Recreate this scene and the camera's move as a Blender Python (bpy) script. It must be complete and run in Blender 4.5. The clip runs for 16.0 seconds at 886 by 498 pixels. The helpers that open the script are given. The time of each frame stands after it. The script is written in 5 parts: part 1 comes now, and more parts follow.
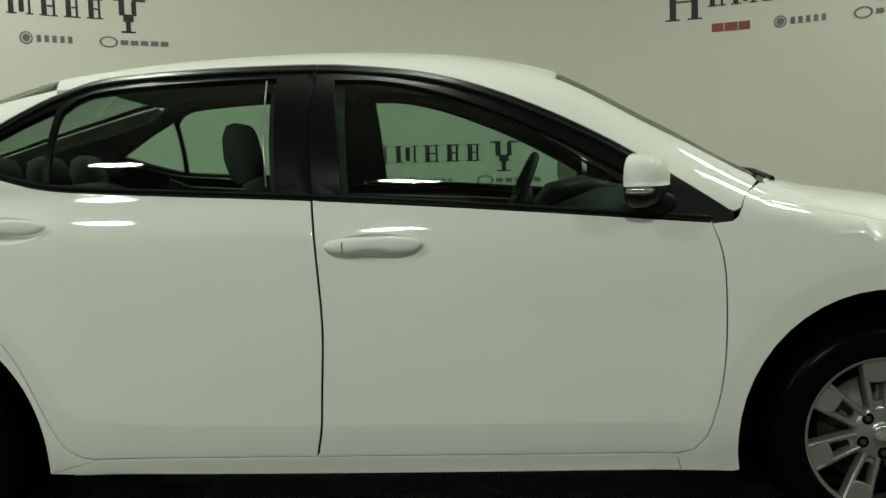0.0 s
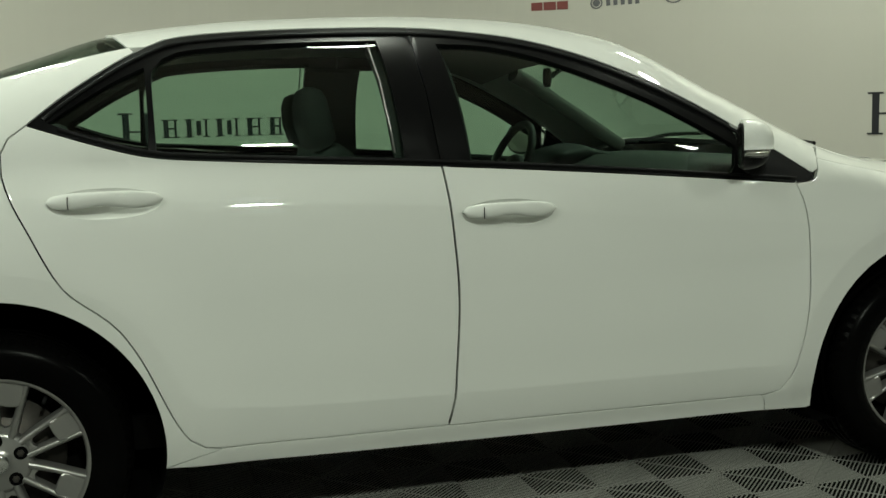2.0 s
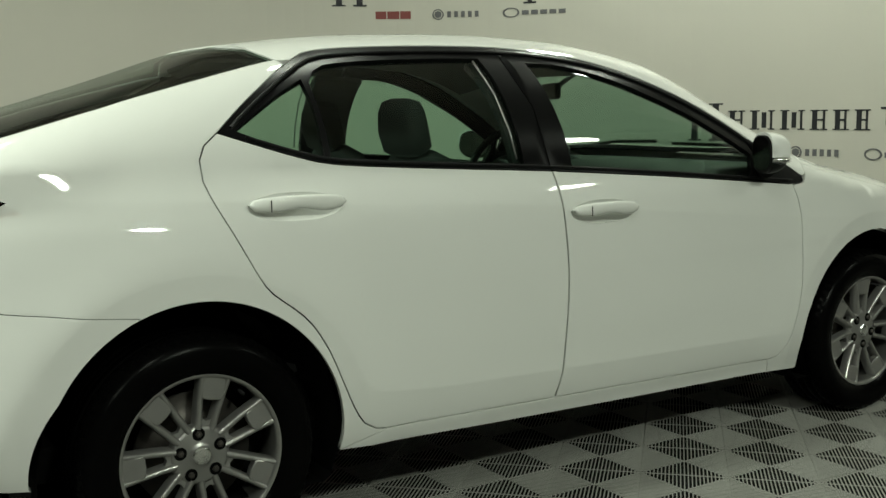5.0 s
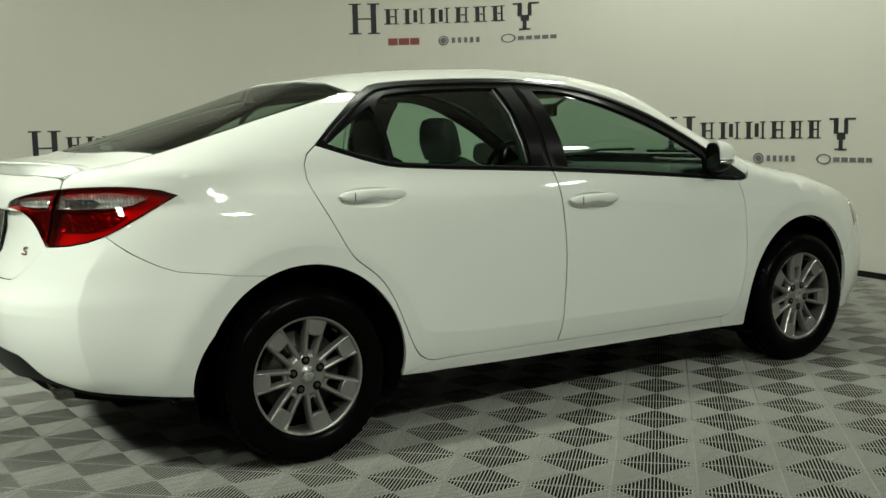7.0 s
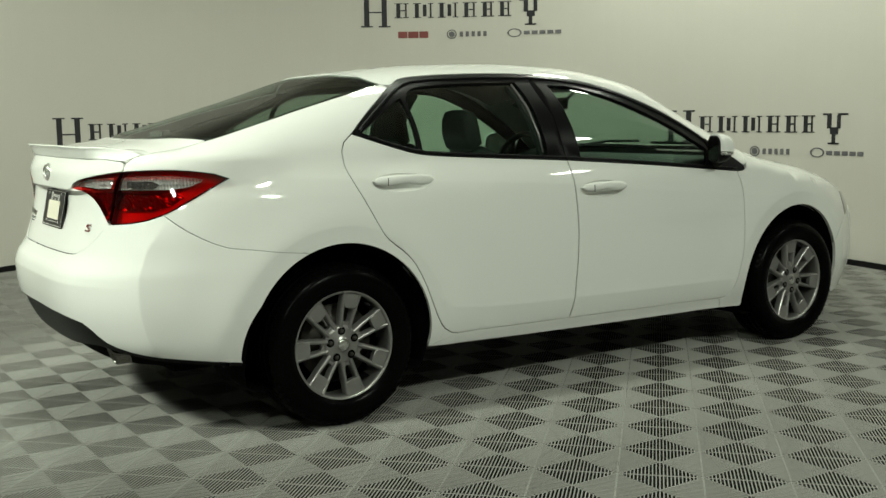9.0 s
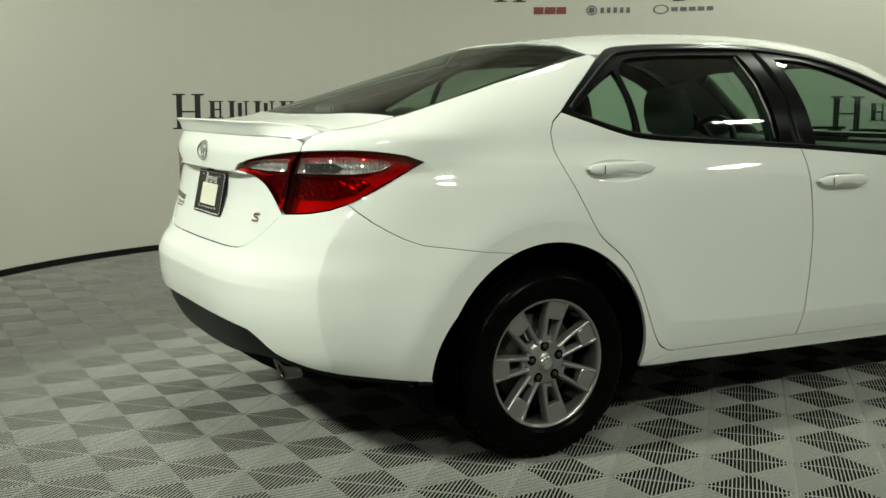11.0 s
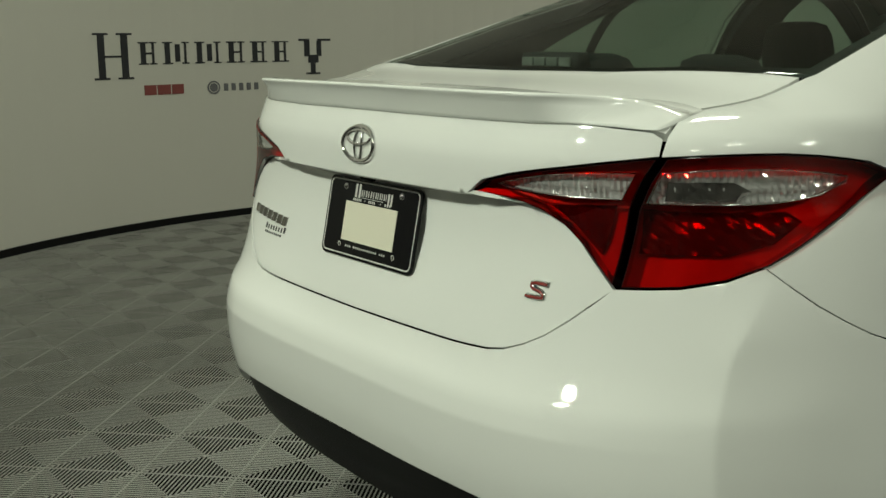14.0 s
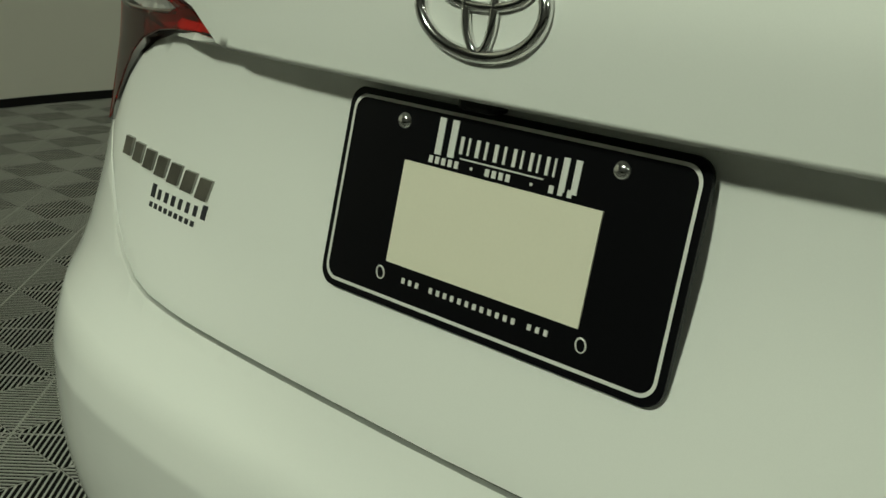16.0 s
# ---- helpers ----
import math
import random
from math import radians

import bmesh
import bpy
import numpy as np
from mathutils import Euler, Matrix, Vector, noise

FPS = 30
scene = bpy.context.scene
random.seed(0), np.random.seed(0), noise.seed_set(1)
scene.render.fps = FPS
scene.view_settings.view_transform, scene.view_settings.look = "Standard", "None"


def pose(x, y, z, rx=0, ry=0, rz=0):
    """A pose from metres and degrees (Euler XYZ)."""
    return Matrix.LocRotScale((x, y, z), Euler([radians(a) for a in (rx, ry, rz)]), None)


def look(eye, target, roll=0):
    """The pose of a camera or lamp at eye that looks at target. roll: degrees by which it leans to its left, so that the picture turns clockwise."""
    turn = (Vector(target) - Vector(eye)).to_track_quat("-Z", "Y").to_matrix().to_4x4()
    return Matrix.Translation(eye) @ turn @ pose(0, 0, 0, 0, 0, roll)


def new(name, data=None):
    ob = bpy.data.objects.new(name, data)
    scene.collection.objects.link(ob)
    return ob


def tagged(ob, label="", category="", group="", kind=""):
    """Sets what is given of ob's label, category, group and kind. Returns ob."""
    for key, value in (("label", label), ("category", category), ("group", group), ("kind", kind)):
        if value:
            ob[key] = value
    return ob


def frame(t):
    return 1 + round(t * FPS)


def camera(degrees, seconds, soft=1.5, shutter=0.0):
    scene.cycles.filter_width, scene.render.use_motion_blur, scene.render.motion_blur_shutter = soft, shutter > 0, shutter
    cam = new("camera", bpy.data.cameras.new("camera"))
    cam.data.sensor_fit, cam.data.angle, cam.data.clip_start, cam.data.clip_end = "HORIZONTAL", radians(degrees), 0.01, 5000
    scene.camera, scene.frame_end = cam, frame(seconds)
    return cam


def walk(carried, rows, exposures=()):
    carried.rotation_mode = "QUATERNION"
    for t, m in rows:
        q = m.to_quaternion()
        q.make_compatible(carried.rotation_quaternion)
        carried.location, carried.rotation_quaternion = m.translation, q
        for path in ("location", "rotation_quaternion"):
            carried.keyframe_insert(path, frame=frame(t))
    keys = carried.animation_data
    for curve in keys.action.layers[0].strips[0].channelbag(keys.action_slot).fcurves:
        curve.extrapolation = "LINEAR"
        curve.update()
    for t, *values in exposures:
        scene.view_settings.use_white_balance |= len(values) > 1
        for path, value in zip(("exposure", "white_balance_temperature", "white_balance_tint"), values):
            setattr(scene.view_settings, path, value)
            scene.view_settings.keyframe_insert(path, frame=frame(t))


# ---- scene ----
# ---- camera ----
# seconds, stops, kelvin, tint
EXPOSURES = [(0, 0.06, 6450, 8), (4.0, 0.06, 6450, 8), (6.5, 0.12, 6500, 10), (8.0, 0.22, 6500, 10), (11.0, 0.16, 6530, 10), (12.5, -0.08, 6560, 10),
             (13.5, -0.43, 6630, 10), (14.0, -0.65, 6680, 9), (15.0, -0.98, 6760, 4), (16.0, -0.98, 6800, 2)]
cam = camera(45.4, 16.0)
PATH = [
    (0, (0.218, -3.693, 1.131), (0.177, -1.702, 0.945), -1.7),
    (0.5, (-0.151, -3.662, 1.201), (-0.009, -1.68, 0.973), -1.3),
    (1, (-0.446, -3.634, 1.191), (-0.159, -1.669, 0.957), -1.5),
    (1.5, (-0.712, -3.622, 1.182), (-0.303, -1.68, 0.936), -1.7),
    (2, (-1.003, -3.541, 1.132), (-0.443, -1.637, 0.887), -1.5),
    (2.5, (-1.244, -3.44, 1.169), (-0.564, -1.581, 0.884), -1.1),
    (3, (-1.478, -3.322, 1.183), (-0.682, -1.511, 0.886), -0.7),
    (3.5, (-1.656, -3.212, 1.199), (-0.774, -1.443, 0.893), -0.3),
    (4, (-1.827, -3.153, 1.185), (-0.864, -1.424, 0.895), -0.2),
    (6.3, (-2.764, -3.952, 1.229), (-1.655, -2.305, 0.99), -1.2),
    (6.5, (-2.826, -4.03, 1.247), (-1.726, -2.379, 0.997), -1.0),
    (7, (-2.976, -4.218, 1.202), (-1.889, -2.555, 0.97), -1.3),
    (7.5, (-3.143, -4.35, 1.203), (-2.045, -2.695, 0.965), -0.9),
    (8, (-3.275, -4.452, 1.221), (-2.164, -2.809, 0.972), -0.5),
    (8.2, (-3.314, -4.466, 1.214), (-2.194, -2.828, 0.967), -0.4),
    (10.3, (-3.192, -4.094, 1.206), (-2.192, -2.385, 0.928), -1.4),
    (10.5, (-3.208, -3.957, 1.232), (-2.221, -2.243, 0.936), -1.2),
    (11, (-3.315, -3.636, 1.172), (-2.348, -1.907, 0.897), 0.2),
    (11.5, (-3.371, -3.269, 1.174), (-2.435, -1.528, 0.873), 0.0),
    (12, (-3.377, -2.907, 1.184), (-2.452, -1.163, 0.858), -0.7),
    (12.5, (-3.446, -2.578, 1.2), (-2.448, -0.878, 0.861), -1.0),
    (13, (-3.443, -2.256, 1.203), (-2.36, -0.612, 0.853), -1.3),
    (13.5, (-3.336, -1.914, 1.191), (-2.203, -0.304, 0.839), -0.9),
    (14, (-3.278, -1.621, 1.191), (-2.096, -0.056, 0.8), -0.3),
    (14.5, (-3.191, -1.321, 1.193), (-1.97, 0.19, 0.719), -0.8),
    (15, (-3.039, -0.999, 1.131), (-1.797, 0.475, 0.597), 0.8),
    (15.5, (-2.869, -0.68, 1.094), (-1.595, 0.744, 0.504), 1.2),
    (16, (-2.744, -0.428, 1.051), (-1.328, 0.855, 0.461), 3.3),
]
walk(cam, [(t, look(eye, target, roll)) for t, eye, target, roll in PATH], EXPOSURES)


# ---- light: round LED lamps added out of view under the studio's ceiling, and the dim rest of the hall ----
world = bpy.data.worlds.new("world")
scene.world = world
world.use_nodes = True
world.node_tree.nodes["Background"].inputs[0].default_value = (0.9, 1.0, 0.88, 1)
world.node_tree.nodes["Background"].inputs[1].default_value = 0.01

CEILING = 4.0
LAMP_TINT = (0.912, 1.0, 0.832)
WATTS = 60.0
# x, y, radius, share of the power
# a few set by the ovals in the side glass, the others added as fill
LAMPS = [(-0.3, -6.1, 0.30, 2.9), (0.1, 0.7, 0.24, 0.5), (-2.4, -3.6, 0.24, 0.5), (3.6, -4.3, 0.30, 0.55), (-1.9, 1.9, 0.24, 1.1), (2.7, 0.2, 0.24, 0.4), (3.0, 2.0, 0.24, 0.55)]
# unseen spotlights added to brighten tail and rear quarter: place, aim, watts, full cone in degrees
SPOTS = [((-6.2, -0.3, 3.75), (-2.2, 0.1, 0.8), 1050.0, 40), ((-4.8, -5.0, 3.75), (-1.4, -0.8, 0.6), 110.0, 52)]


# ---- materials ----
def material(name, colour, rough=0.5, metal=0.0, grain=0.0, scale=60.0, bump=0.0, coat=0.0, spec=0.5, stain=0.0, stain_scale=3.0):
    """A surface with fine grain, broad stains and relief on it."""
    m = bpy.data.materials.new(name)
    m.use_nodes = True
    nt = m.node_tree
    b = nt.nodes["Principled BSDF"]
    b.inputs["Base Color"].default_value = (*colour, 1)
    b.inputs["Roughness"].default_value = rough
    b.inputs["Metallic"].default_value = metal
    b.inputs["Coat Weight"].default_value = coat
    b.inputs["Coat Roughness"].default_value = 0.03
    b.inputs["Specular IOR Level"].default_value = spec
    if grain or bump or stain:
        place = nt.nodes.new("ShaderNodeTexCoord")
        fine = nt.nodes.new("ShaderNodeTexNoise")
        fine.inputs["Scale"].default_value = scale
        fine.inputs["Detail"].default_value = 4
        nt.links.new(place.outputs["Object"], fine.inputs["Vector"])
        broad = nt.nodes.new("ShaderNodeTexNoise")
        broad.inputs["Scale"].default_value = stain_scale
        broad.inputs["Detail"].default_value = 5
        nt.links.new(place.outputs["Object"], broad.inputs["Vector"])
        mix = nt.nodes.new("ShaderNodeMix")
        mix.data_type = "RGBA"
        mix.inputs["A"].default_value = (*[c * (1 - grain) for c in colour], 1)
        mix.inputs["B"].default_value = (*[min(1, c * (1 + grain)) for c in colour], 1)
        nt.links.new(fine.outputs["Fac"], mix.inputs["Factor"])
        wear = nt.nodes.new("ShaderNodeMix")
        wear.data_type = "RGBA"
        wear.blend_type = "MULTIPLY"
        wear.inputs["Factor"].default_value = 1.0
        ramp = nt.nodes.new("ShaderNodeMapRange")
        ramp.inputs["From Min"].default_value, ramp.inputs["From Max"].default_value = 0.3, 0.7
        ramp.inputs["To Min"].default_value, ramp.inputs["To Max"].default_value = 1 - stain, 1.0
        nt.links.new(broad.outputs["Fac"], ramp.inputs["Value"])
        nt.links.new(mix.outputs["Result"], wear.inputs["A"])
        nt.links.new(ramp.outputs["Result"], wear.inputs["B"])
        nt.links.new(wear.outputs["Result"], b.inputs["Base Color"])
        if bump:
            relief = nt.nodes.new("ShaderNodeBump")
            relief.inputs["Strength"].default_value = bump
            relief.inputs["Distance"].default_value = 0.002
            nt.links.new(fine.outputs["Fac"], relief.inputs["Height"])
            nt.links.new(relief.outputs["Normal"], b.inputs["Normal"])
    return m


def pane(name, tint, rough=0.0, ior=1.5):
    """Clear or tinted glass: what is behind shows through the tint, with a mirror gloss by Fresnel."""
    m = bpy.data.materials.new(name)
    m.use_nodes = True
    nt = m.node_tree
    nt.nodes.clear()
    out = nt.nodes.new("ShaderNodeOutputMaterial")
    mix = nt.nodes.new("ShaderNodeMixShader")
    clear = nt.nodes.new("ShaderNodeBsdfTransparent")
    gloss = nt.nodes.new("ShaderNodeBsdfGlossy")
    face = nt.nodes.new("ShaderNodeLayerWeight")
    fres = nt.nodes.new("ShaderNodeMath")
    fres.operation = "POWER"
    fres.inputs[1].default_value = 4.5
    base = nt.nodes.new("ShaderNodeMath")
    base.operation = "MULTIPLY_ADD"
    base.inputs[1].default_value, base.inputs[2].default_value = 0.6, ((ior - 1) / (ior + 1)) ** 2 * 1.6
    nt.links.new(face.outputs["Facing"], fres.inputs[0])
    nt.links.new(fres.outputs[0], base.inputs[0])
    clear.inputs["Color"].default_value = (*tint, 1)
    gloss.inputs["Roughness"].default_value = rough
    nt.links.new(base.outputs[0], mix.inputs[0])
    nt.links.new(clear.outputs[0], mix.inputs[1])
    nt.links.new(gloss.outputs[0], mix.inputs[2])
    nt.links.new(mix.outputs[0], out.inputs[0])
    return m


def lamp_surface(name, colour, strength):
    m = bpy.data.materials.new(name)
    m.use_nodes = True
    b = m.node_tree.nodes["Principled BSDF"]
    b.inputs["Base Color"].default_value = (0.8, 0.8, 0.8, 1)
    b.inputs["Emission Color"].default_value = (*colour, 1)
    b.inputs["Emission Strength"].default_value = strength
    return m


PAINT = material("white car paint", (0.78, 0.79, 0.76), rough=0.6, coat=1.0, spec=0.08, grain=0.02, scale=900, stain=0.015, stain_scale=2)
BLACK_GLOSS = material("satin black trim", (0.006, 0.006, 0.0063), rough=0.3, grain=0.1, scale=300, spec=0.06)
BLACK_PLASTIC = material("grained black plastic", (0.009, 0.009, 0.0095), rough=0.45, grain=0.25, scale=500, bump=0.12, stain=0.2, spec=0.13)
# near-black, so the shade under the car and in gaps is in the colour
SHADOW = material("underbody in shade colour", (0.004, 0.004, 0.004), rough=0.9, grain=0.4, scale=30, stain=0.4, spec=0.05)
RUBBER = material("tyre rubber", (0.0022, 0.0022, 0.0022), rough=0.24, grain=0.25, scale=120, bump=0.1, stain=0.3, stain_scale=8, spec=0.035)
ALLOY = material("silver painted alloy", (0.36, 0.355, 0.345), rough=0.30, metal=0.75, grain=0.05, scale=400, stain=0.12, stain_scale=9)
STEEL = material("dull brake steel", (0.12, 0.11, 0.10), rough=0.5, metal=0.8, grain=0.3, scale=60, stain=0.4)
CHROME = material("chrome", (0.80, 0.80, 0.80), rough=0.16, metal=1.0, grain=0.02, scale=200)
RED_LENS = pane("red lens", (0.86, 0.026, 0.02))
DARK_RED = material("dark red lens edge", (0.022, 0.002, 0.0025), rough=0.14, coat=1.0, grain=0.1, scale=150)
REFLECTOR = material("ribbed lamp reflector", (0.94, 0.94, 0.92), rough=0.08, metal=0.6, grain=0.1, scale=110, stain=0.3, stain_scale=40)
HEADLAMP = material("smoky headlamp lens", (0.16, 0.16, 0.155), rough=0.15, metal=0.4, grain=0.2, scale=60, coat=1.0)
RED_BOWL = material("pale lamp bowl", (0.66, 0.66, 0.64), rough=0.26, metal=0.25, grain=0.1, scale=60, stain=0.25, stain_scale=14)
LAMP_SMOKE = material("dark lamp chamber", (0.22, 0.21, 0.20), rough=0.16, metal=0.65, grain=0.2, scale=80, stain=0.6, stain_scale=25)
DARK_CHROME = material("dark mottled chrome", (0.30, 0.29, 0.27), rough=0.18, metal=1.0, grain=0.2, scale=60, stain=0.4, stain_scale=20)
CLEAR_LENS = pane("clear lens", (0.93, 0.93, 0.92))
SIDE_GLASS = pane("green tinted side glass", (0.60, 0.76, 0.66))
SCREEN_GLASS = pane("green tinted screen glass", (0.52, 0.64, 0.57))
DARK_GLASS = pane("dark tinted rear glass", (0.46, 0.54, 0.49))
FABRIC = material("dark grey seat fabric", (0.034, 0.0345, 0.035), rough=0.9, grain=0.2, scale=200, bump=0.1, stain=0.15)
VINYL = material("dark cabin plastic", (0.018, 0.018, 0.0185), rough=0.6, grain=0.2, scale=500, bump=0.1, stain=0.1)
LINER = material("grey headliner cloth", (0.17, 0.17, 0.155), rough=0.95, grain=0.1, scale=150)
WALL = material("off-white painted wall", (0.60, 0.585, 0.53), rough=0.75, grain=0.025, scale=250, bump=0.05, stain=0.05, stain_scale=0.7)
DARK_WALL = material("grey hall wall", (0.36, 0.36, 0.33), rough=0.8, grain=0.1, scale=40, stain=0.1)
INK = material("black wall lettering", (0.012, 0.013, 0.018), rough=0.55, grain=0.15, scale=200)
RED_INK = material("dark red wall lettering", (0.22, 0.05, 0.045), rough=0.5, grain=0.15, scale=200)
GREY_INK = material("grey wall lettering", (0.13, 0.13, 0.14), rough=0.5, grain=0.15, scale=200)
TILE = material("grey floor tile plastic", (0.40, 0.40, 0.37), rough=0.62, grain=0.1, scale=160, stain=0.16, stain_scale=2.2, spec=0.15)
PIT = material("black floor, shade between the ribs in its colour", (0.006, 0.006, 0.0055), rough=0.95, grain=0.4, scale=50, spec=0.05)
WHITE_CARD = material("cream paper card", (0.74, 0.71, 0.58), rough=0.6, grain=0.02, scale=400, stain=0.03)
PLATE_BLACK = material("black printed plate", (0.004, 0.004, 0.005), rough=0.3, grain=0.1, scale=300, spec=0.15)
PLATE_WHITE = material("white plate print", (0.66, 0.66, 0.63), rough=0.4, grain=0.05, scale=400)
BADGE_RED = material("red badge enamel", (0.22, 0.035, 0.03), rough=0.25, coat=0.6, grain=0.1, scale=300)
GLOW = lamp_surface("lit LED panel", (1.0, 1.0, 0.88), 14.0)


from mathutils.geometry import delaunay_2d_cdt as delaunay
# ---- building helpers ----
def part(name, verts, faces, mat, parent=None, label="", smooth=True, normals=None):
    """Links a mesh of these points and faces as one object under its thing."""
    me = bpy.data.meshes.new(name)
    me.from_pydata([tuple(v) for v in verts], [], faces)
    me.materials.append(mat)
    if smooth:
        me.polygons.foreach_set("use_smooth", [True] * len(me.polygons))
    if normals:
        me.normals_split_custom_set_from_vertices([tuple(n) for n in normals])
    me.update()
    ob = new(name, me)
    if parent:
        ob.parent = parent
    if label:
        ob["label"] = label
    return ob


def from_bm(name, bm, mat, parent=None, label="", smooth=False):
    """Links a bmesh as one object; faces steeper than 35 degrees to each other stay sharp."""
    bmesh.ops.recalc_face_normals(bm, faces=bm.faces)
    if smooth:
        for f in bm.faces:
            f.smooth = True
        for e in bm.edges:
            if len(e.link_faces) == 2 and e.calc_face_angle(0) > 0.6:
                e.smooth = False
    me = bpy.data.meshes.new(name)
    bm.to_mesh(me)
    bm.free()
    me.materials.append(mat)
    ob = new(name, me)
    if parent:
        ob.parent = parent
    if label:
        ob["label"] = label
    return ob


def empty(name, x=0.0, y=0.0, z=0.0):
    ob = new(name)
    ob.location = (x, y, z)
    return ob


def box(bm, x0, x1, y0, y1, z0, z1, m=None, bevel=0.0):
    """A box in bm, with bevelled edges if wanted."""
    made = bmesh.ops.create_cube(bm, size=1.0)["verts"]
    for v in made:
        v.co = Vector(((x0 + x1) / 2 + v.co.x * (x1 - x0), (y0 + y1) / 2 + v.co.y * (y1 - y0), (z0 + z1) / 2 + v.co.z * (z1 - z0)))
    if bevel:
        edges = list({e for v in made for e in v.link_edges})
        made = bmesh.ops.bevel(bm, geom=edges, offset=bevel, segments=2, affect="EDGES", profile=0.5)["verts"]
    if m:
        bmesh.ops.transform(bm, matrix=m, verts=list({v for v in made}))
    return made


def tube(points, radius, sides=10, closed=False, axis=None):
    """Points and faces of a round bar along a line of points; radius may be a list."""
    pts = [Vector(p) for p in points]
    n = len(pts)
    verts, faces = [], []
    up = Vector((0.013, 0.021, 1)).normalized()
    for i, p in enumerate(pts):
        a = pts[(i - 1) % n] if closed or i else pts[0]
        b = pts[(i + 1) % n] if closed or i < n - 1 else pts[-1]
        d = (b - a).normalized()
        u = d.cross(Vector(axis) if axis else up if abs(d.z) < 0.95 else Vector((1, 0, 0))).normalized()
        v = d.cross(u)
        r = radius[i] if isinstance(radius, list) else radius
        for k in range(sides):
            w = 2 * math.pi * k / sides
            verts.append(p + (u * math.cos(w) + v * math.sin(w)) * r)
    for i in range(n if closed else n - 1):
        j = (i + 1) % n
        for k in range(sides):
            l = (k + 1) % sides
            faces.append((i * sides + k, i * sides + l, j * sides + l, j * sides + k))
    if not closed:
        faces.append(tuple(range(sides)))
        faces.append(tuple((n - 1) * sides + k for k in range(sides)))
    return verts, faces


def lathe(profile, sides, centre, axis="y"):
    """Points and faces turned round the y axis (or another) through centre: profile of (radius, along)."""
    verts, faces = [], []
    for r, a in profile:
        for k in range(sides):
            w = 2 * math.pi * k / sides
            c, s = r * math.cos(w), r * math.sin(w)
            verts.append(Vector(centre) + (Vector((c, a, s)) if axis == "y" else Vector((a, c, s)) if axis == "x" else Vector((c, s, a))))
    for i in range(len(profile) - 1):
        for k in range(sides):
            l = (k + 1) % sides
            faces.append((i * sides + k, i * sides + l, (i + 1) * sides + l, (i + 1) * sides + k))
    return verts, faces


def inside(p, poly):
    x, y = p
    odd = False
    j = len(poly) - 1
    for i in range(len(poly)):
        xi, yi = poly[i]
        xj, yj = poly[j]
        if (yi > y) != (yj > y) and x < (xj - xi) * (y - yi) / (yj - yi) + xi:
            odd = not odd
        j = i
    return odd


def rounded(points, keep=(), step=0.03):
    """A closed outline through the points, smoothed as a Catmull-Rom line except at the corners named by index in keep."""
    n = len(points)
    out = []
    for i in range(n):
        p1, p2 = Vector((*points[i], 0)), Vector((*points[(i + 1) % n], 0))
        p0 = p1 - (p2 - p1) if i in keep else Vector((*points[i - 1], 0))
        p3 = p2 + (p2 - p1) if (i + 1) % n in keep else Vector((*points[(i + 2) % n], 0))
        k = max(1, int((p2 - p1).length / step))
        for a in range(k):
            t = a / k
            q = 0.5 * (2 * p1 + (p2 - p0) * t + (2 * p0 - 5 * p1 + 4 * p2 - p3) * t * t + (3 * p1 - p0 - 3 * p2 + p3) * t ** 3)
            out.append((q.x, q.y))
    return out


def shrunk(poly, by):
    """The outline drawn in by some metres."""
    area = sum(poly[i - 1][0] * poly[i][1] - poly[i][0] * poly[i - 1][1] for i in range(len(poly)))
    sign = 1 if area > 0 else -1
    out = []
    for i in range(len(poly)):
        (ax, ay), (bx, by_), (cx, cy) = poly[i - 1], poly[i], poly[(i + 1) % len(poly)]
        d1, d2 = Vector((bx - ax, by_ - ay)), Vector((cx - bx, cy - by_))
        if d1.length < 1e-9 or d2.length < 1e-9:
            out.append((bx, by_))
            continue
        d1.normalize(), d2.normalize()
        n1, n2 = Vector((-d1.y, d1.x)) * sign, Vector((-d2.y, d2.x)) * sign
        m = n1 + n2
        m = m.normalized() * (by / max(0.4, (m.normalized()).dot(n1))) if m.length > 1e-6 else n1 * by
        out.append((bx + m.x, by_ + m.y))
    return out


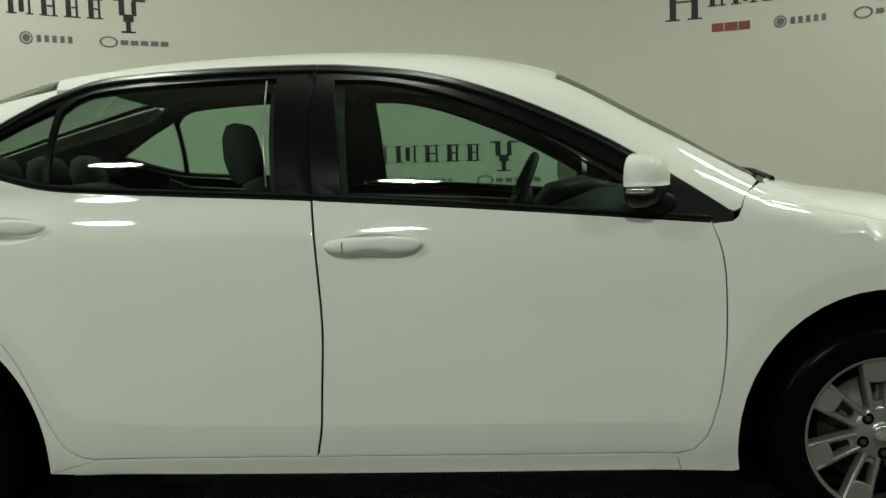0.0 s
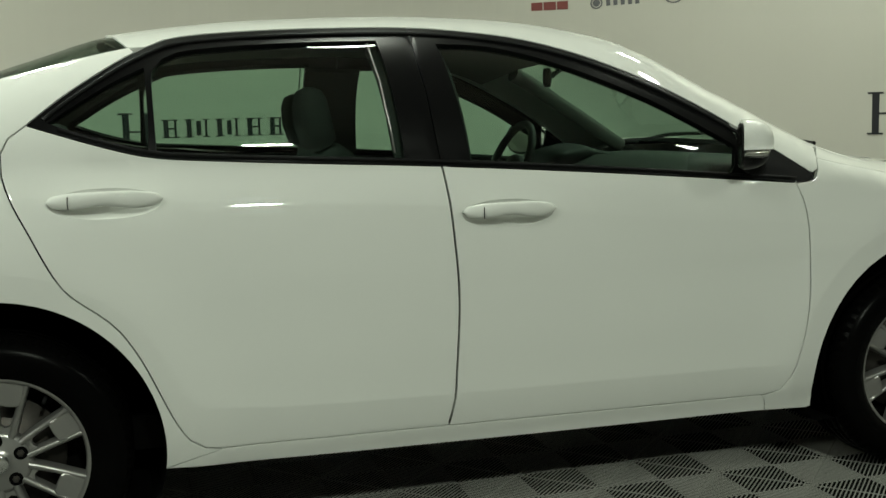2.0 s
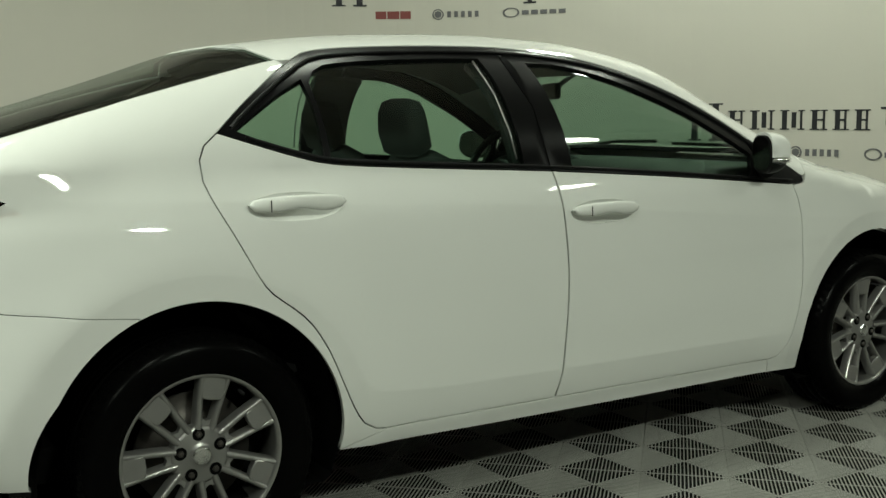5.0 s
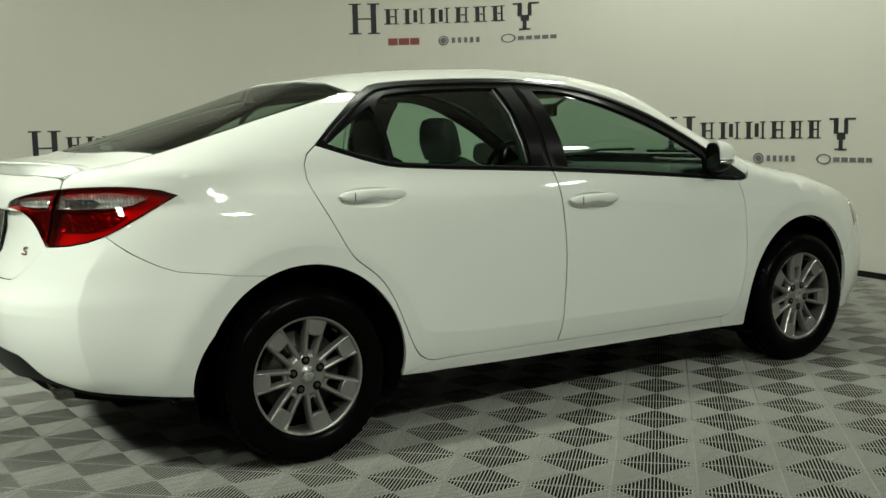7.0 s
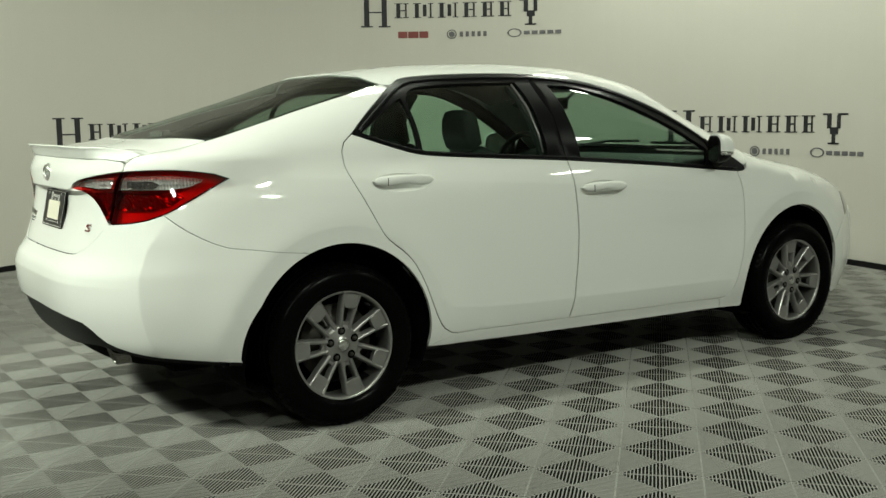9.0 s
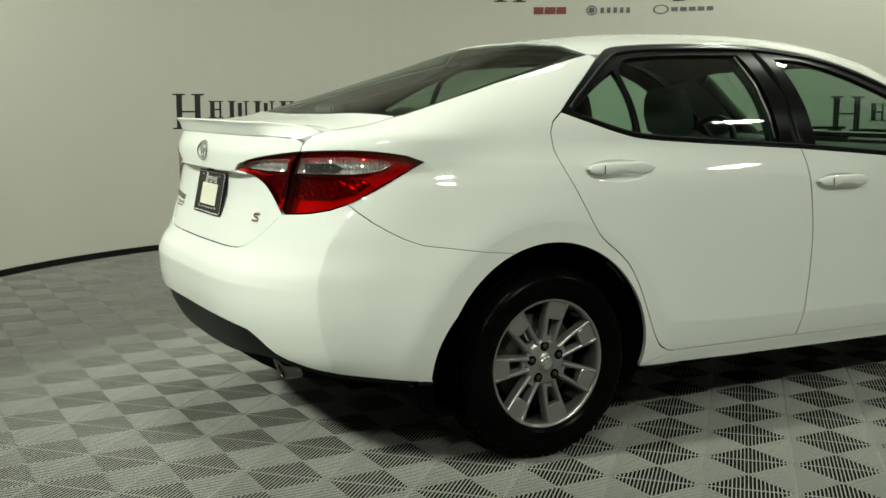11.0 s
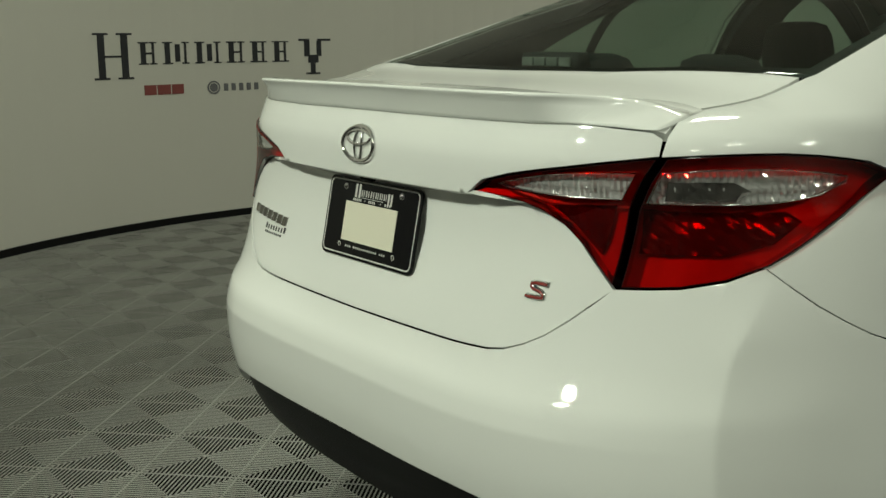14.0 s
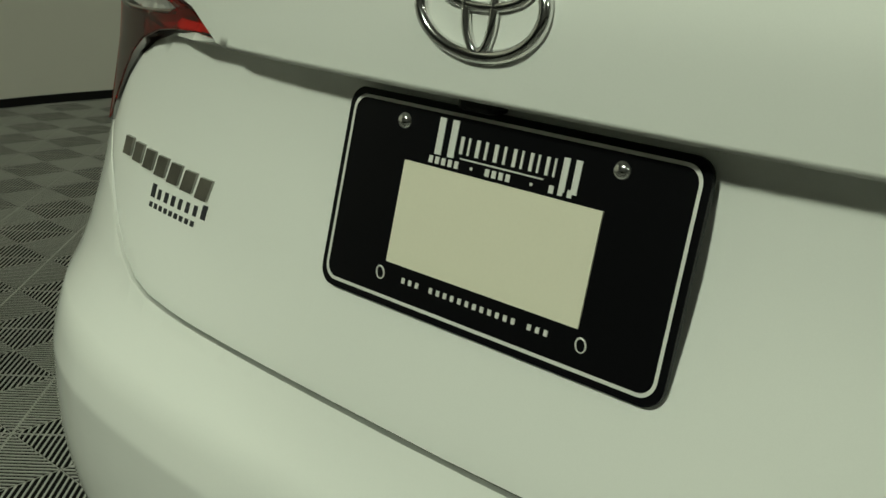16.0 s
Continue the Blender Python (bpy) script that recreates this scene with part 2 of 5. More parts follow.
def skin(outline, surface, res=0.05, gap=0.0022, depth=0.016, lift=0.0, holes=(), soft=True, solid=False, extra=()):
    """A sheet of the surface inside the outline: points, faces and normals, with rolled edges and a flange that goes inward."""
    ring = shrunk(outline, gap) if gap else list(outline)
    pts = [Vector(p) for p in ring]
    edges = [(i, (i + 1) % len(ring)) for i in range(len(ring))]
    rings = [list(range(len(ring)))]
    for hole in holes:
        first = len(pts)
        pts += [Vector(p) for p in hole]
        edges += [(first + i, first + (i + 1) % len(hole)) for i in range(len(hole))]
        rings.append(list(range(first, len(pts))))
    if gap and soft:
        inner = [q for q in shrunk(ring, 0.005) if inside(q, ring)]
        pts += [Vector(q) for q in inner]
    xs, ys = [p[0] for p in ring], [p[1] for p in ring]
    rims = [Vector(p) for p in ring] + [Vector(p) for h in holes for p in h]
    cell = {}
    for p in rims:
        cell.setdefault((int(p.x // res), int(p.y // res)), []).append(p)
    pts += [Vector(q) for q in extra if inside(q, shrunk(ring, 0.006))]
    for q in extra:
        cell.setdefault((int(q[0] // res), int(q[1] // res)), []).append(Vector(q))
    a = math.floor(min(xs) / res) * res
    while a < max(xs):
        b = math.floor(min(ys) / res) * res
        while b < max(ys):
            q = (a, b)
            if inside(q, ring) and not any(inside(q, h) for h in holes):
                i, j = int(a // res), int(b // res)
                if all((p.x - a) ** 2 + (p.y - b) ** 2 > (0.4 * res) ** 2 for di in (-1, 0, 1) for dj in (-1, 0, 1) for p in cell.get((i + di, j + dj), ())):
                    pts.append(Vector(q))
            b += res
        a += res
    flat, _, tris, *_ = delaunay(pts, edges, [], 0, 1e-6)
    tris = [t for t in tris if inside(sum((flat[k] for k in t), Vector((0, 0))) / 3, ring)
            and not any(inside(sum((flat[k] for k in t), Vector((0, 0))) / 3, h) for h in holes)]
    e = 2e-3
    verts, norms, vote = [], [], 0
    for p in flat:
        o = surface(p.x, p.y)
        n = (surface(p.x + e, p.y) - surface(p.x - e, p.y)).cross(surface(p.x, p.y + e) - surface(p.x, p.y - e))
        n = n.normalized() if n.length > 1e-12 else Vector((0, 0, 1))
        vote += 1 if n.dot(o - Vector((o.x * 0.8, 0, 0.62))) > 0 else -1
        verts.append(o)
        norms.append(n)
    if vote < 0:
        norms = [-n for n in norms]
    verts = [v + n * lift for v, n in zip(verts, norms)]
    faces = []
    for t in tris:
        u = (verts[t[1]] - verts[t[0]]).cross(verts[t[2]] - verts[t[0]])
        faces.append(tuple(t) if u.dot(norms[t[0]]) > 0 else tuple(reversed(t)))
    count = len(verts)
    if solid:
        verts += [v - n * depth for v, n in zip(verts, norms)]
        norms += [-n for n in norms[:count]]
        faces += [tuple(k + count for k in reversed(f)) for f in faces]
    uses = {}
    for f in faces[: len(tris)]:
        for i in range(3):
            uses[(f[i], f[(i + 1) % 3])] = 1
    border = [(i, j) for i, j in uses if (j, i) not in uses]
    low, mid = {}, {}
    for i, j in border:
        for k in (i, j):
            if k not in low:
                mid[k] = len(verts)
                verts.append(verts[k].copy())
                norms.append(norms[k].copy())
                low[k] = len(verts)
                verts.append(verts[k] - norms[k] * depth)
                norms.append(norms[k].copy())
    for i, j in border:
        out = (verts[j] - verts[i]).cross(norms[i])
        if out.length > 1e-9:
            for k in (mid[i], mid[j], low[i], low[j]):
                norms[k] = norms[k] + out.normalized() * 30
    for k in list(mid.values()) + list(low.values()):
        norms[k] = norms[k].normalized()
    for i, j in border:
        faces.append((mid[j], mid[i], low[i], low[j]))
    if soft and gap:
        for k in low:
            if k < len(ring):
                norms[k] = (norms[k] + norms[mid[k]] * 0.12).normalized()
    return verts, faces, norms


def panel(name, outline, surface, mat, parent, label="", mirror=False, **how):
    """A shaped sheet as one part, and its mirror image on the other side of the car if wanted."""
    v, f, n = skin(outline, surface, **how)
    made = [part(name, v, f, mat, parent, label, normals=n)]
    if mirror:
        flip = Vector((1, -1, 1))
        made.append(part(name, [p * flip for p in v], [tuple(reversed(q)) for q in f], mat, parent, label, normals=[p * flip for p in n]))
    return made


def mirrored(name, verts, faces, mat, parent, label="", smooth=True):
    """A part and its mirror image across the car's middle."""
    one = part(name, verts, faces, mat, parent, label, smooth)
    two = part(name, [(v[0], -v[1], v[2]) for v in verts], [tuple(reversed(f)) for f in faces], mat, parent, label, smooth)
    return one, two


# ---- the car's outer surface: sections along the length, a rounded plan towards both ends ----
def curve(points):
    """A smooth interpolating function through (u, v) points: monotone cubic, flat beyond the ends."""
    xs = [p[0] for p in points]
    ys = [p[1] for p in points]
    n = len(xs)
    d = [(ys[i + 1] - ys[i]) / (xs[i + 1] - xs[i]) for i in range(n - 1)]
    m = [d[0]] + [0 if d[i - 1] * d[i] <= 0 else 2 * d[i - 1] * d[i] / (d[i - 1] + d[i]) for i in range(1, n - 1)] + [d[-1]]

    def value(u):
        if u <= xs[0]:
            return ys[0]
        if u >= xs[-1]:
            return ys[-1]
        lo, hi = 0, n - 1
        while hi - lo > 1:
            mid = (lo + hi) // 2
            if xs[mid] <= u:
                lo = mid
            else:
                hi = mid
        h = xs[hi] - xs[lo]
        t = (u - xs[lo]) / h
        return ((1 + 2 * t) * (1 - t) ** 2 * ys[lo] + t * (1 - t) ** 2 * h * m[lo]
                + t * t * (3 - 2 * t) * ys[hi] + t * t * (t - 1) * h * m[hi])
    return value


WHEEL_X, ARCH_Z, HUB_Z = 1.35, 0.312, 0.320
side_width = curve([(0.10, 0.770), (0.18, 0.798), (0.24, 0.812), (0.30, 0.834), (0.36, 0.848), (0.42, 0.855), (0.55, 0.864), (0.70, 0.866),
                    (0.82, 0.861), (0.90, 0.851), (0.96, 0.832), (1.02, 0.803), (1.10, 0.775)])
belt_z = curve([(-2.3, 1.03), (-1.8, 1.05), (-1.3, 1.05), (-0.2, 1.012), (0.9, 0.94), (1.4, 0.86), (2.3, 0.66)])
belt_scale = curve([(-2.3, 0.955), (-1.8, 0.955), (-1.25, 0.962), (-0.6, 0.99), (-0.1, 1.0), (0.9, 0.99), (1.4, 0.99), (2.3, 0.97)])
top_z = curve([(-2.4, 1.085), (-2.2, 1.098), (-2.05, 1.112), (-1.93, 1.126), (-1.77, 1.178), (-1.4, 1.315), (-1.0, 1.408), (-0.6, 1.447),
               (-0.2, 1.458), (0.1, 1.448), (0.45, 1.398), (0.8, 1.225), (1.15, 1.03), (1.3, 0.992), (1.6, 0.945), (2.0, 0.84), (2.2, 0.72), (2.3, 0.68)])
rear_x = curve([(0.10, 2.00), (0.18, 2.10), (0.25, 2.17), (0.32, 2.225), (0.42, 2.272), (0.55, 2.295), (0.64, 2.288), (0.70, 2.262),
                (0.78, 2.240), (0.92, 2.222), (1.005, 2.232), (1.06, 2.215), (1.12, 2.19)])
front_x = curve([(0.10, 2.15), (0.2, 2.24), (0.4, 2.29), (0.6, 2.28), (0.75, 2.18), (0.9, 1.95), (1.1, 1.6)])
REAR_C, FRONT_C, ROUND = 1.0, 0.95, 4.0
FRONT_ROUND = 3.2
TOP_A, TOP_B = 1.5, 3.5


RING = 0.475
shoulder_z = curve([(-2.1, 1.0), (-1.46, 0.979), (-0.85, 0.940), (-0.41, 0.917), (0.0, 0.880), (0.9, 0.80), (1.4, 0.77)])
low_z = curve([(-1.0, 0.52), (-0.91, 0.461), (-0.84, 0.420), (-0.54, 0.397), (0.9, 0.375)])


def kink(d, high, reach):
    """A ridge of this height whose sides fall away over the reach, with a crest some millimetres wide."""
    return high * math.exp(-(math.sqrt(d * d + 9e-6) - 0.003) / reach)


def flare(x, z):
    """The panels' relief: lips round the wheel arches, the shoulder crease and the crease low on the doors."""
    out = 0.0
    for c in (-WHEEL_X, WHEEL_X):
        d = math.hypot(x - c, z - ARCH_Z - 0.005) - RING
        if -0.2 < d < 0.3:
            out += kink(d, 0.013, 0.085) if d < 0 else 0.013 * math.exp(-(d / 0.095) ** 2)
    if -1.9 < x < 1.3 and z > 0.7:
        fade = min(1.0, (x + 1.9) / 0.4, (1.3 - x) / 0.3)
        out += kink(z - shoulder_z(x), 0.0022, 0.055) * fade
    if -0.95 < x < 0.92 and z < 0.65:
        fade = min(1.0, (x + 0.95) / 0.1, (0.92 - x) / 0.15)
        out += kink(z - low_z(x), 0.0042, 0.05) * fade
    return out


corner_s = curve([(0.30, -1.95), (0.53, -1.973), (0.62, -1.974), (0.72, -1.968), (0.80, -1.938), (0.86, -1.91)])


def section(x, z):
    """The half width at a height, which stays fuller towards the tail."""
    b = max(0.0, min(1.0, (-1.5 - x) / 0.3))
    return side_width(z) * (1 - b) + side_width(min(z, 0.96)) * b


def plan(x, z, back):
    """How far the width shrinks at x towards the rounded ends."""
    if x < -REAR_C:
        u = (-x - REAR_C) / (back - REAR_C)
    elif x > FRONT_C:
        u = (x - FRONT_C) / (front_x(z) - FRONT_C)
    else:
        return 1.0
    e = ROUND if x < 0 else FRONT_ROUND
    return max(0.0, 1 - min(u, 1.0) ** e) ** (1 / e)


def side(x, z):
    """The right-hand body side at (x, z): a point with y < 0. Below the belt the width follows the height, above it the section."""
    zb = belt_z(x)
    if z <= zb:
        k = 1 + (belt_scale(x) - 1) * max(0.0, min(1.0, (z - 0.45) / (zb - 0.45)))
        return Vector((x, -(section(x, z) * k + flare(x, z)) * plan(x, z, rear_x(z)), z))
    yb = section(x, zb) * belt_scale(x) * plan(x, zb, rear_x(zb))
    h = min(1.0, (z - zb) / max(1e-3, top_z(x) - zb))
    return Vector((x, -yb * (1 - h ** TOP_A) ** (1 / TOP_B), z))


def top(x, y):
    """The upper skin at (x, y): roof, glass, boot lid and bonnet."""
    zb = belt_z(x)
    yb = section(x, zb) * belt_scale(x) * plan(x, zb, rear_x(zb))
    h = (1 - min(1.0, abs(y) / max(1e-3, yb)) ** TOP_B) ** (1 / TOP_A)
    return Vector((x, y, zb + (top_z(x) - zb) * h))


def fuller(z):
    """The left-hand corner stands a little fuller than the right below the lamps' upper edge."""
    return 1 + 0.032 * max(0.0, min(1.0, (1.03 - z) / 0.06))


def rear(y, z):
    """The tail at (y, z)."""
    w = side_width(min(z, 0.96)) * (1 - 0.045 * max(0.0, min(1.0, (z - 0.45) / 0.585)))
    u = max(0.0, 1 - min(1.0, abs(y) / w) ** ROUND) ** (1 / ROUND)
    return Vector((-REAR_C - (rear_x(z) - REAR_C) * u, y * (fuller(z) if y > 0 else 1.0), z))


def nose(y, z):
    w = side_width(min(z, 0.96))
    u = max(0.0, 1 - min(1.0, abs(y) / w) ** FRONT_ROUND) ** (1 / FRONT_ROUND)
    return Vector((FRONT_C + (front_x(z) - FRONT_C) * u, y, z))


def wrap(s, z):
    """The lower body unrolled: s is x along the side up to -1.7, and from there the angle round the rear corner, to the middle of the tail at -2.7."""
    if s > -1.7:
        return side(s, z)
    if s < -2.7:
        p = wrap(-5.4 - s, z)
        return Vector((p[0], -p[1] * fuller(z), p[2]))
    back, w = rear_x(z) - REAR_C, side_width(min(z, 0.96))
    c0 = (1 - (0.7 / back) ** ROUND) ** (1 / ROUND)
    a0 = math.atan2(0.7 / back, c0)
    a = a0 + (-1.7 - s) * (math.pi / 2 - a0)
    sn, cs = math.sin(a), math.cos(a)
    r = (abs(sn) ** ROUND + abs(cs) ** ROUND) ** (-1 / ROUND)
    x = -REAR_C - back * sn * r
    zb = belt_z(x)
    k = 1 + (belt_scale(x) - 1) * max(0.0, min(1.0, (z - 0.45) / (zb - 0.45)))
    return Vector((x, -(w * k + flare(x, z)) * cs * r, z))


# ---- the studio: curved wall, ceiling, hall behind ----
WALL_C, WALL_R = Vector((0.157, 1.128, 0)), 3.853


def arc_wall(name, r0, r1, z0, z1, a0, a1, mat, label):
    """A curved slab between two radii, from one angle to the other."""
    n = 96
    verts, faces = [], []
    for i in range(n + 1):
        a = radians(a0 + (a1 - a0) * i / n)
        d = Vector((math.cos(a), math.sin(a), 0))
        for r, z in ((r0, z0), (r0, z1), (r1, z1), (r1, z0)):
            verts.append(WALL_C + d * r + Vector((0, 0, z)))
    for i in range(n):
        for k in range(4):
            l = (k + 1) % 4
            faces.append((4 * i + k, 4 * i + l, 4 * i + 4 + l, 4 * i + 4 + k))
    faces += [(0, 3, 2, 1), (4 * n, 4 * n + 1, 4 * n + 2, 4 * n + 3)]
    ob = part(name, verts, faces, mat, smooth=False)
    return tagged(ob, label, "wall", kind="structure")


arc_wall("wall_curved", WALL_R, WALL_R + 0.12, 0.0, CEILING, -45, 172, WALL, "off-white painted curved studio wall behind the car")
tagged(arc_wall("baseboard", WALL_R - 0.014, WALL_R - 0.001, 0.0, 0.045, -45, 172, BLACK_PLASTIC,
                "thin black rubber skirting along the curved wall"), category="baseboard")

bm = bmesh.new()
box(bm, -9, 9, -10, 7, CEILING, CEILING + 0.15)
tagged(from_bm("ceiling", bm, WALL), "plain off-white studio ceiling with light panels below", "ceiling", kind="structure")
for name, x0, x1, y0, y1 in (("wall_south", -9, 9, -10.15, -10), ("wall_north", -9, 9, 7, 7.15), ("wall_east", 9, 9.15, -10, 7), ("wall_west", -9.15, -9, -10, 7)):
    bm = bmesh.new()
    box(bm, x0, x1, y0, y1, 0, CEILING)
    tagged(from_bm(name, bm, DARK_WALL), "plain grey wall of the hall round the studio", "wall", kind="structure")


def ceiling_lamp(x, y, radius, share):
    """A round LED lamp under the ceiling: metal housing, glowing diffuser and the disc lamp that gives its light."""
    thing = empty("ceiling_light", x, y, CEILING)
    v, f = lathe([(0.06, 0.0), (0.07, -0.02), (radius - 0.03, -0.035), (radius + 0.015, -0.05), (radius + 0.02, -0.075), (radius, -0.078), (radius - 0.004, -0.055)], 40, (0, 0, 0), axis="z")
    part("housing", v, f, PLATE_WHITE, thing, "white metal housing")
    v, f = lathe([(0.0, -0.062), (radius - 0.005, -0.062)], 40, (0, 0, 0), axis="z")
    part("diffuser", v, f, GLOW, thing, "glowing white diffuser", smooth=False)
    data = bpy.data.lights.new("lamp_light", "AREA")
    data.shape, data.size = "DISK", 2 * radius - 0.03
    data.energy, data.color = WATTS * share, LAMP_TINT
    lamp = new("lamp_light", data)
    lamp.parent, lamp.location = thing, (0, 0, -0.068)
    tagged(thing, "round white LED lamp added out of view on the ceiling", "ceiling light", group="studio lights")


for row in LAMPS:
    ceiling_lamp(*row)


def fill_spot(place, aim, watts, cone):
    """An added, unseen wide round light on a short stem below the ceiling, tilted at the car."""
    place, aim = Vector(place), Vector(aim)
    thing = empty("spotlight", *place)
    down = (aim - place).normalized()
    turn = down.to_track_quat("-Z", "Y").to_matrix().to_4x4()

    def can(name, profile, mat, label):
        v, f = lathe(profile, 28, (0, 0, 0), axis="z")
        return part(name, [turn @ p for p in v], f, mat, thing, label)

    can("housing", [(0.0, 0.17), (0.05, 0.165), (0.075, 0.13), (0.23, 0.02), (0.245, 0.0), (0.240, -0.012), (0.232, 0.0), (0.230, 0.012)], PLATE_WHITE, "white metal reflector bowl")
    can("lens", [(0.0, 0.006), (0.231, 0.006)], GLOW, "glowing round front")
    v, f = tube([(0, 0, 0.08), (0, 0, CEILING - place.z)], 0.012, 10)
    part("stem", v, f, PLATE_WHITE, thing, "white stem")
    data = bpy.data.lights.new("spot", "SPOT")
    data.energy, data.color, data.spot_size, data.spot_blend, data.shadow_soft_size = watts, LAMP_TINT, radians(cone), 0.8, 0.22
    lamp = new("spot", data)
    lamp.parent, lamp.matrix_local = thing, Matrix.Translation(down * 0.03) @ turn
    tagged(thing, "added unseen white round soft light on a stem, aimed at the car", "spotlight", group="track spotlights")


for row in SPOTS:
    fill_spot(*row)


# ---- the marks printed on the wall: bars in the size and colour of the lettering ----
def wall_mark(name, a0, z, scale, label):
    """One printed mark: a large line of bars, and three small ones below it."""
    thing = empty(name, *(WALL_C + Vector((math.cos(radians(a0 - 13.6)), math.sin(radians(a0 - 13.6)), 0)) * (WALL_R - 0.002)), )
    deg = math.degrees(1 / WALL_R) * 1.19
    inv = Matrix.Translation(-thing.location)

    def bars(part_name, rows, mat, note):
        verts, faces = [], []
        for s0, s1, z0, z1 in rows:
            n = max(1, int((s1 - s0) / 0.03))
            for i in range(n + 1):
                a = radians(a0 - (s0 + (s1 - s0) * i / n) * deg)
                d = Vector((math.cos(a), math.sin(a), 0))
                for zz in (z0, z1):
                    verts.append(inv @ (WALL_C + d * (WALL_R - 0.004) + Vector((0, 0, z + zz))))
                for zz in (z0, z1):
                    verts.append(inv @ (WALL_C + d * (WALL_R + 0.002) + Vector((0, 0, z + zz))))
            b = len(verts) - 4 * (n + 1)
            for i in range(n):
                o = b + 4 * i
                faces += [(o, o + 4, o + 5, o + 1), (o + 1, o + 5, o + 7, o + 3), (o, o + 2, o + 6, o + 4)]
            faces += [(b, b + 1, b + 3, b + 2), (b + 4 * n, b + 4 * n + 2, b + 4 * n + 3, b + 4 * n + 1)]
        part(part_name, verts, faces, mat, thing, note, smooth=False)

    def on_wall(u, v, out=0.004):
        w = radians(a0 - u * deg)
        return inv @ (WALL_C + Vector((math.cos(w), math.sin(w), 0)) * (WALL_R - out) + Vector((0, 0, z + v)))

    def oval(part_name, cu, cv, ru, rv, hole, note):
        """A flat disc, or a ring where it has a hole, on the wall."""
        n = 32
        turn = [2 * math.pi * k / n for k in range(n)]
        v = [on_wall(cu + ru * math.cos(w), cv + rv * math.sin(w)) for w in turn] + [on_wall(cu + ru * math.cos(w), cv + rv * math.sin(w), -0.002) for w in turn]
        f = [(k, (k + 1) % n, n + (k + 1) % n, n + k) for k in range(n)]
        if hole:
            v += [on_wall(cu + ru * hole * math.cos(w), cv + rv * hole * math.sin(w)) for w in turn]
            f += [(k, (k + 1) % n, 2 * n + (k + 1) % n, 2 * n + k) for k in range(n)]
        else:
            f.append(tuple(range(n)))
        part(part_name, v, f, GREY_INK, thing, note, smooth=False)

    # a tall first mark, six lower ones, a tall last one that drops below the line
    bars("tall_block", [(0.028, 0.070, 0.0, 0.28), (0.170, 0.212, 0.0, 0.28), (0.0, 0.095, 0.0, 0.012), (0.145, 0.24, 0.0, 0.012),
                        (0.0, 0.095, 0.268, 0.28), (0.145, 0.24, 0.268, 0.28), (0.065, 0.175, 0.133, 0.145)], INK, "tall black serif block")
    s = 0.275
    for w in (0.15, 0.20, 0.20, 0.15, 0.14, 0.14):
        ends = ((0.085, 0.094), (0.216, 0.225))
        glyph = [(s + 0.014, s + 0.046, 0.085, 0.225), (s + w - 0.066, s + w - 0.052, 0.085, 0.225)]
        glyph += [(s, s + 0.012, *e) for e in ends] + [(s + 0.048, s + 0.062, *e) for e in ends]
        glyph += [(s + w - 0.080, s + w - 0.068, *e) for e in ends] + [(s + w - 0.050, s + w - 0.036, *e) for e in ends]
        if w < 0.16:
            glyph.append((s + 0.048, s + w - 0.068, 0.149, 0.161))
        else:
            glyph.append((s + 0.078, s + 0.108, 0.100, 0.210))
        bars("serif_block", glyph, INK, "low black serif block")
        s += w
    bars("last_block", [(s + 0.03, s + 0.10, 0.225, 0.24), (s + 0.15, s + 0.235, 0.225, 0.24), (s + 0.065, s + 0.10, 0.12, 0.225), (s + 0.145, s + 0.175, 0.12, 0.225),
                        (s + 0.09, s + 0.155, 0.075, 0.13), (s + 0.105, s + 0.135, -0.005, 0.09), (s + 0.075, s + 0.165, -0.005, 0.008)], INK, "tall black forked block")
    small = -0.105
    for u0, u1 in ((0.30, 0.375), (0.382, 0.465), (0.472, 0.545)):
        bars("red_block", [(u0, u1, small, small + 0.062)], RED_INK, "dark red block")
    oval("grey_ring", 0.735, small + 0.031, 0.040, 0.044, 0.78, "grey round ring")
    oval("grey_disc", 0.735, small + 0.031, 0.024, 0.027, 0.0, "grey round disc")
    for k in range(5):
        bars("grey_bar", [(0.80 + 0.048 * k, 0.826 + 0.048 * k, small + 0.007, small + 0.055)], GREY_INK, "")
    oval("oval_ring", 1.245, small + 0.031, 0.058, 0.040, 0.78, "grey oval ring")
    for k in range(5):
        bars("grey_bar", [(1.32 + 0.064 * k, 1.368 + 0.064 * k, small + 0.012, small + 0.046)], GREY_INK, "")
    tagged(thing, label, "wall sign", group="marks printed on the wall")


for angle in (-22.9, 64.6, 152.2):
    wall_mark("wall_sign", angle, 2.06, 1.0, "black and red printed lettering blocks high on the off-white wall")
for angle in (20.8, 108.4):
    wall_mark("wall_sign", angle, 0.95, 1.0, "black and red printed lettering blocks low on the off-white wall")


# ---- the car: skin panels ----
car = empty("car")
tagged(car, "white four-door saloon car parked on the tile floor", "car")

FRONT_SEAM = [(-0.197, 1.008), (-0.189, 0.916), (-0.180, 0.796), (-0.174, 0.70), (-0.174, 0.61), (-0.183, 0.456), (-0.188, 0.376), (-0.204, 0.295)]
DOOR_FRONT = [(0.782, 0.281), (0.832, 0.292), (0.865, 0.334), (0.892, 0.418), (0.910, 0.522), (0.918, 0.649), (0.917, 0.79), (0.902, 0.872), (0.884, 0.918)]
BELT = [(-1.24, 1.142), (-1.13, 1.105), (-1.03, 1.074), (-0.93, 1.052), (-0.75, 1.038), (-0.55, 1.026), (-0.20, 1.006), (0.25, 0.973), (0.68, 0.936), (0.884, 0.918)]
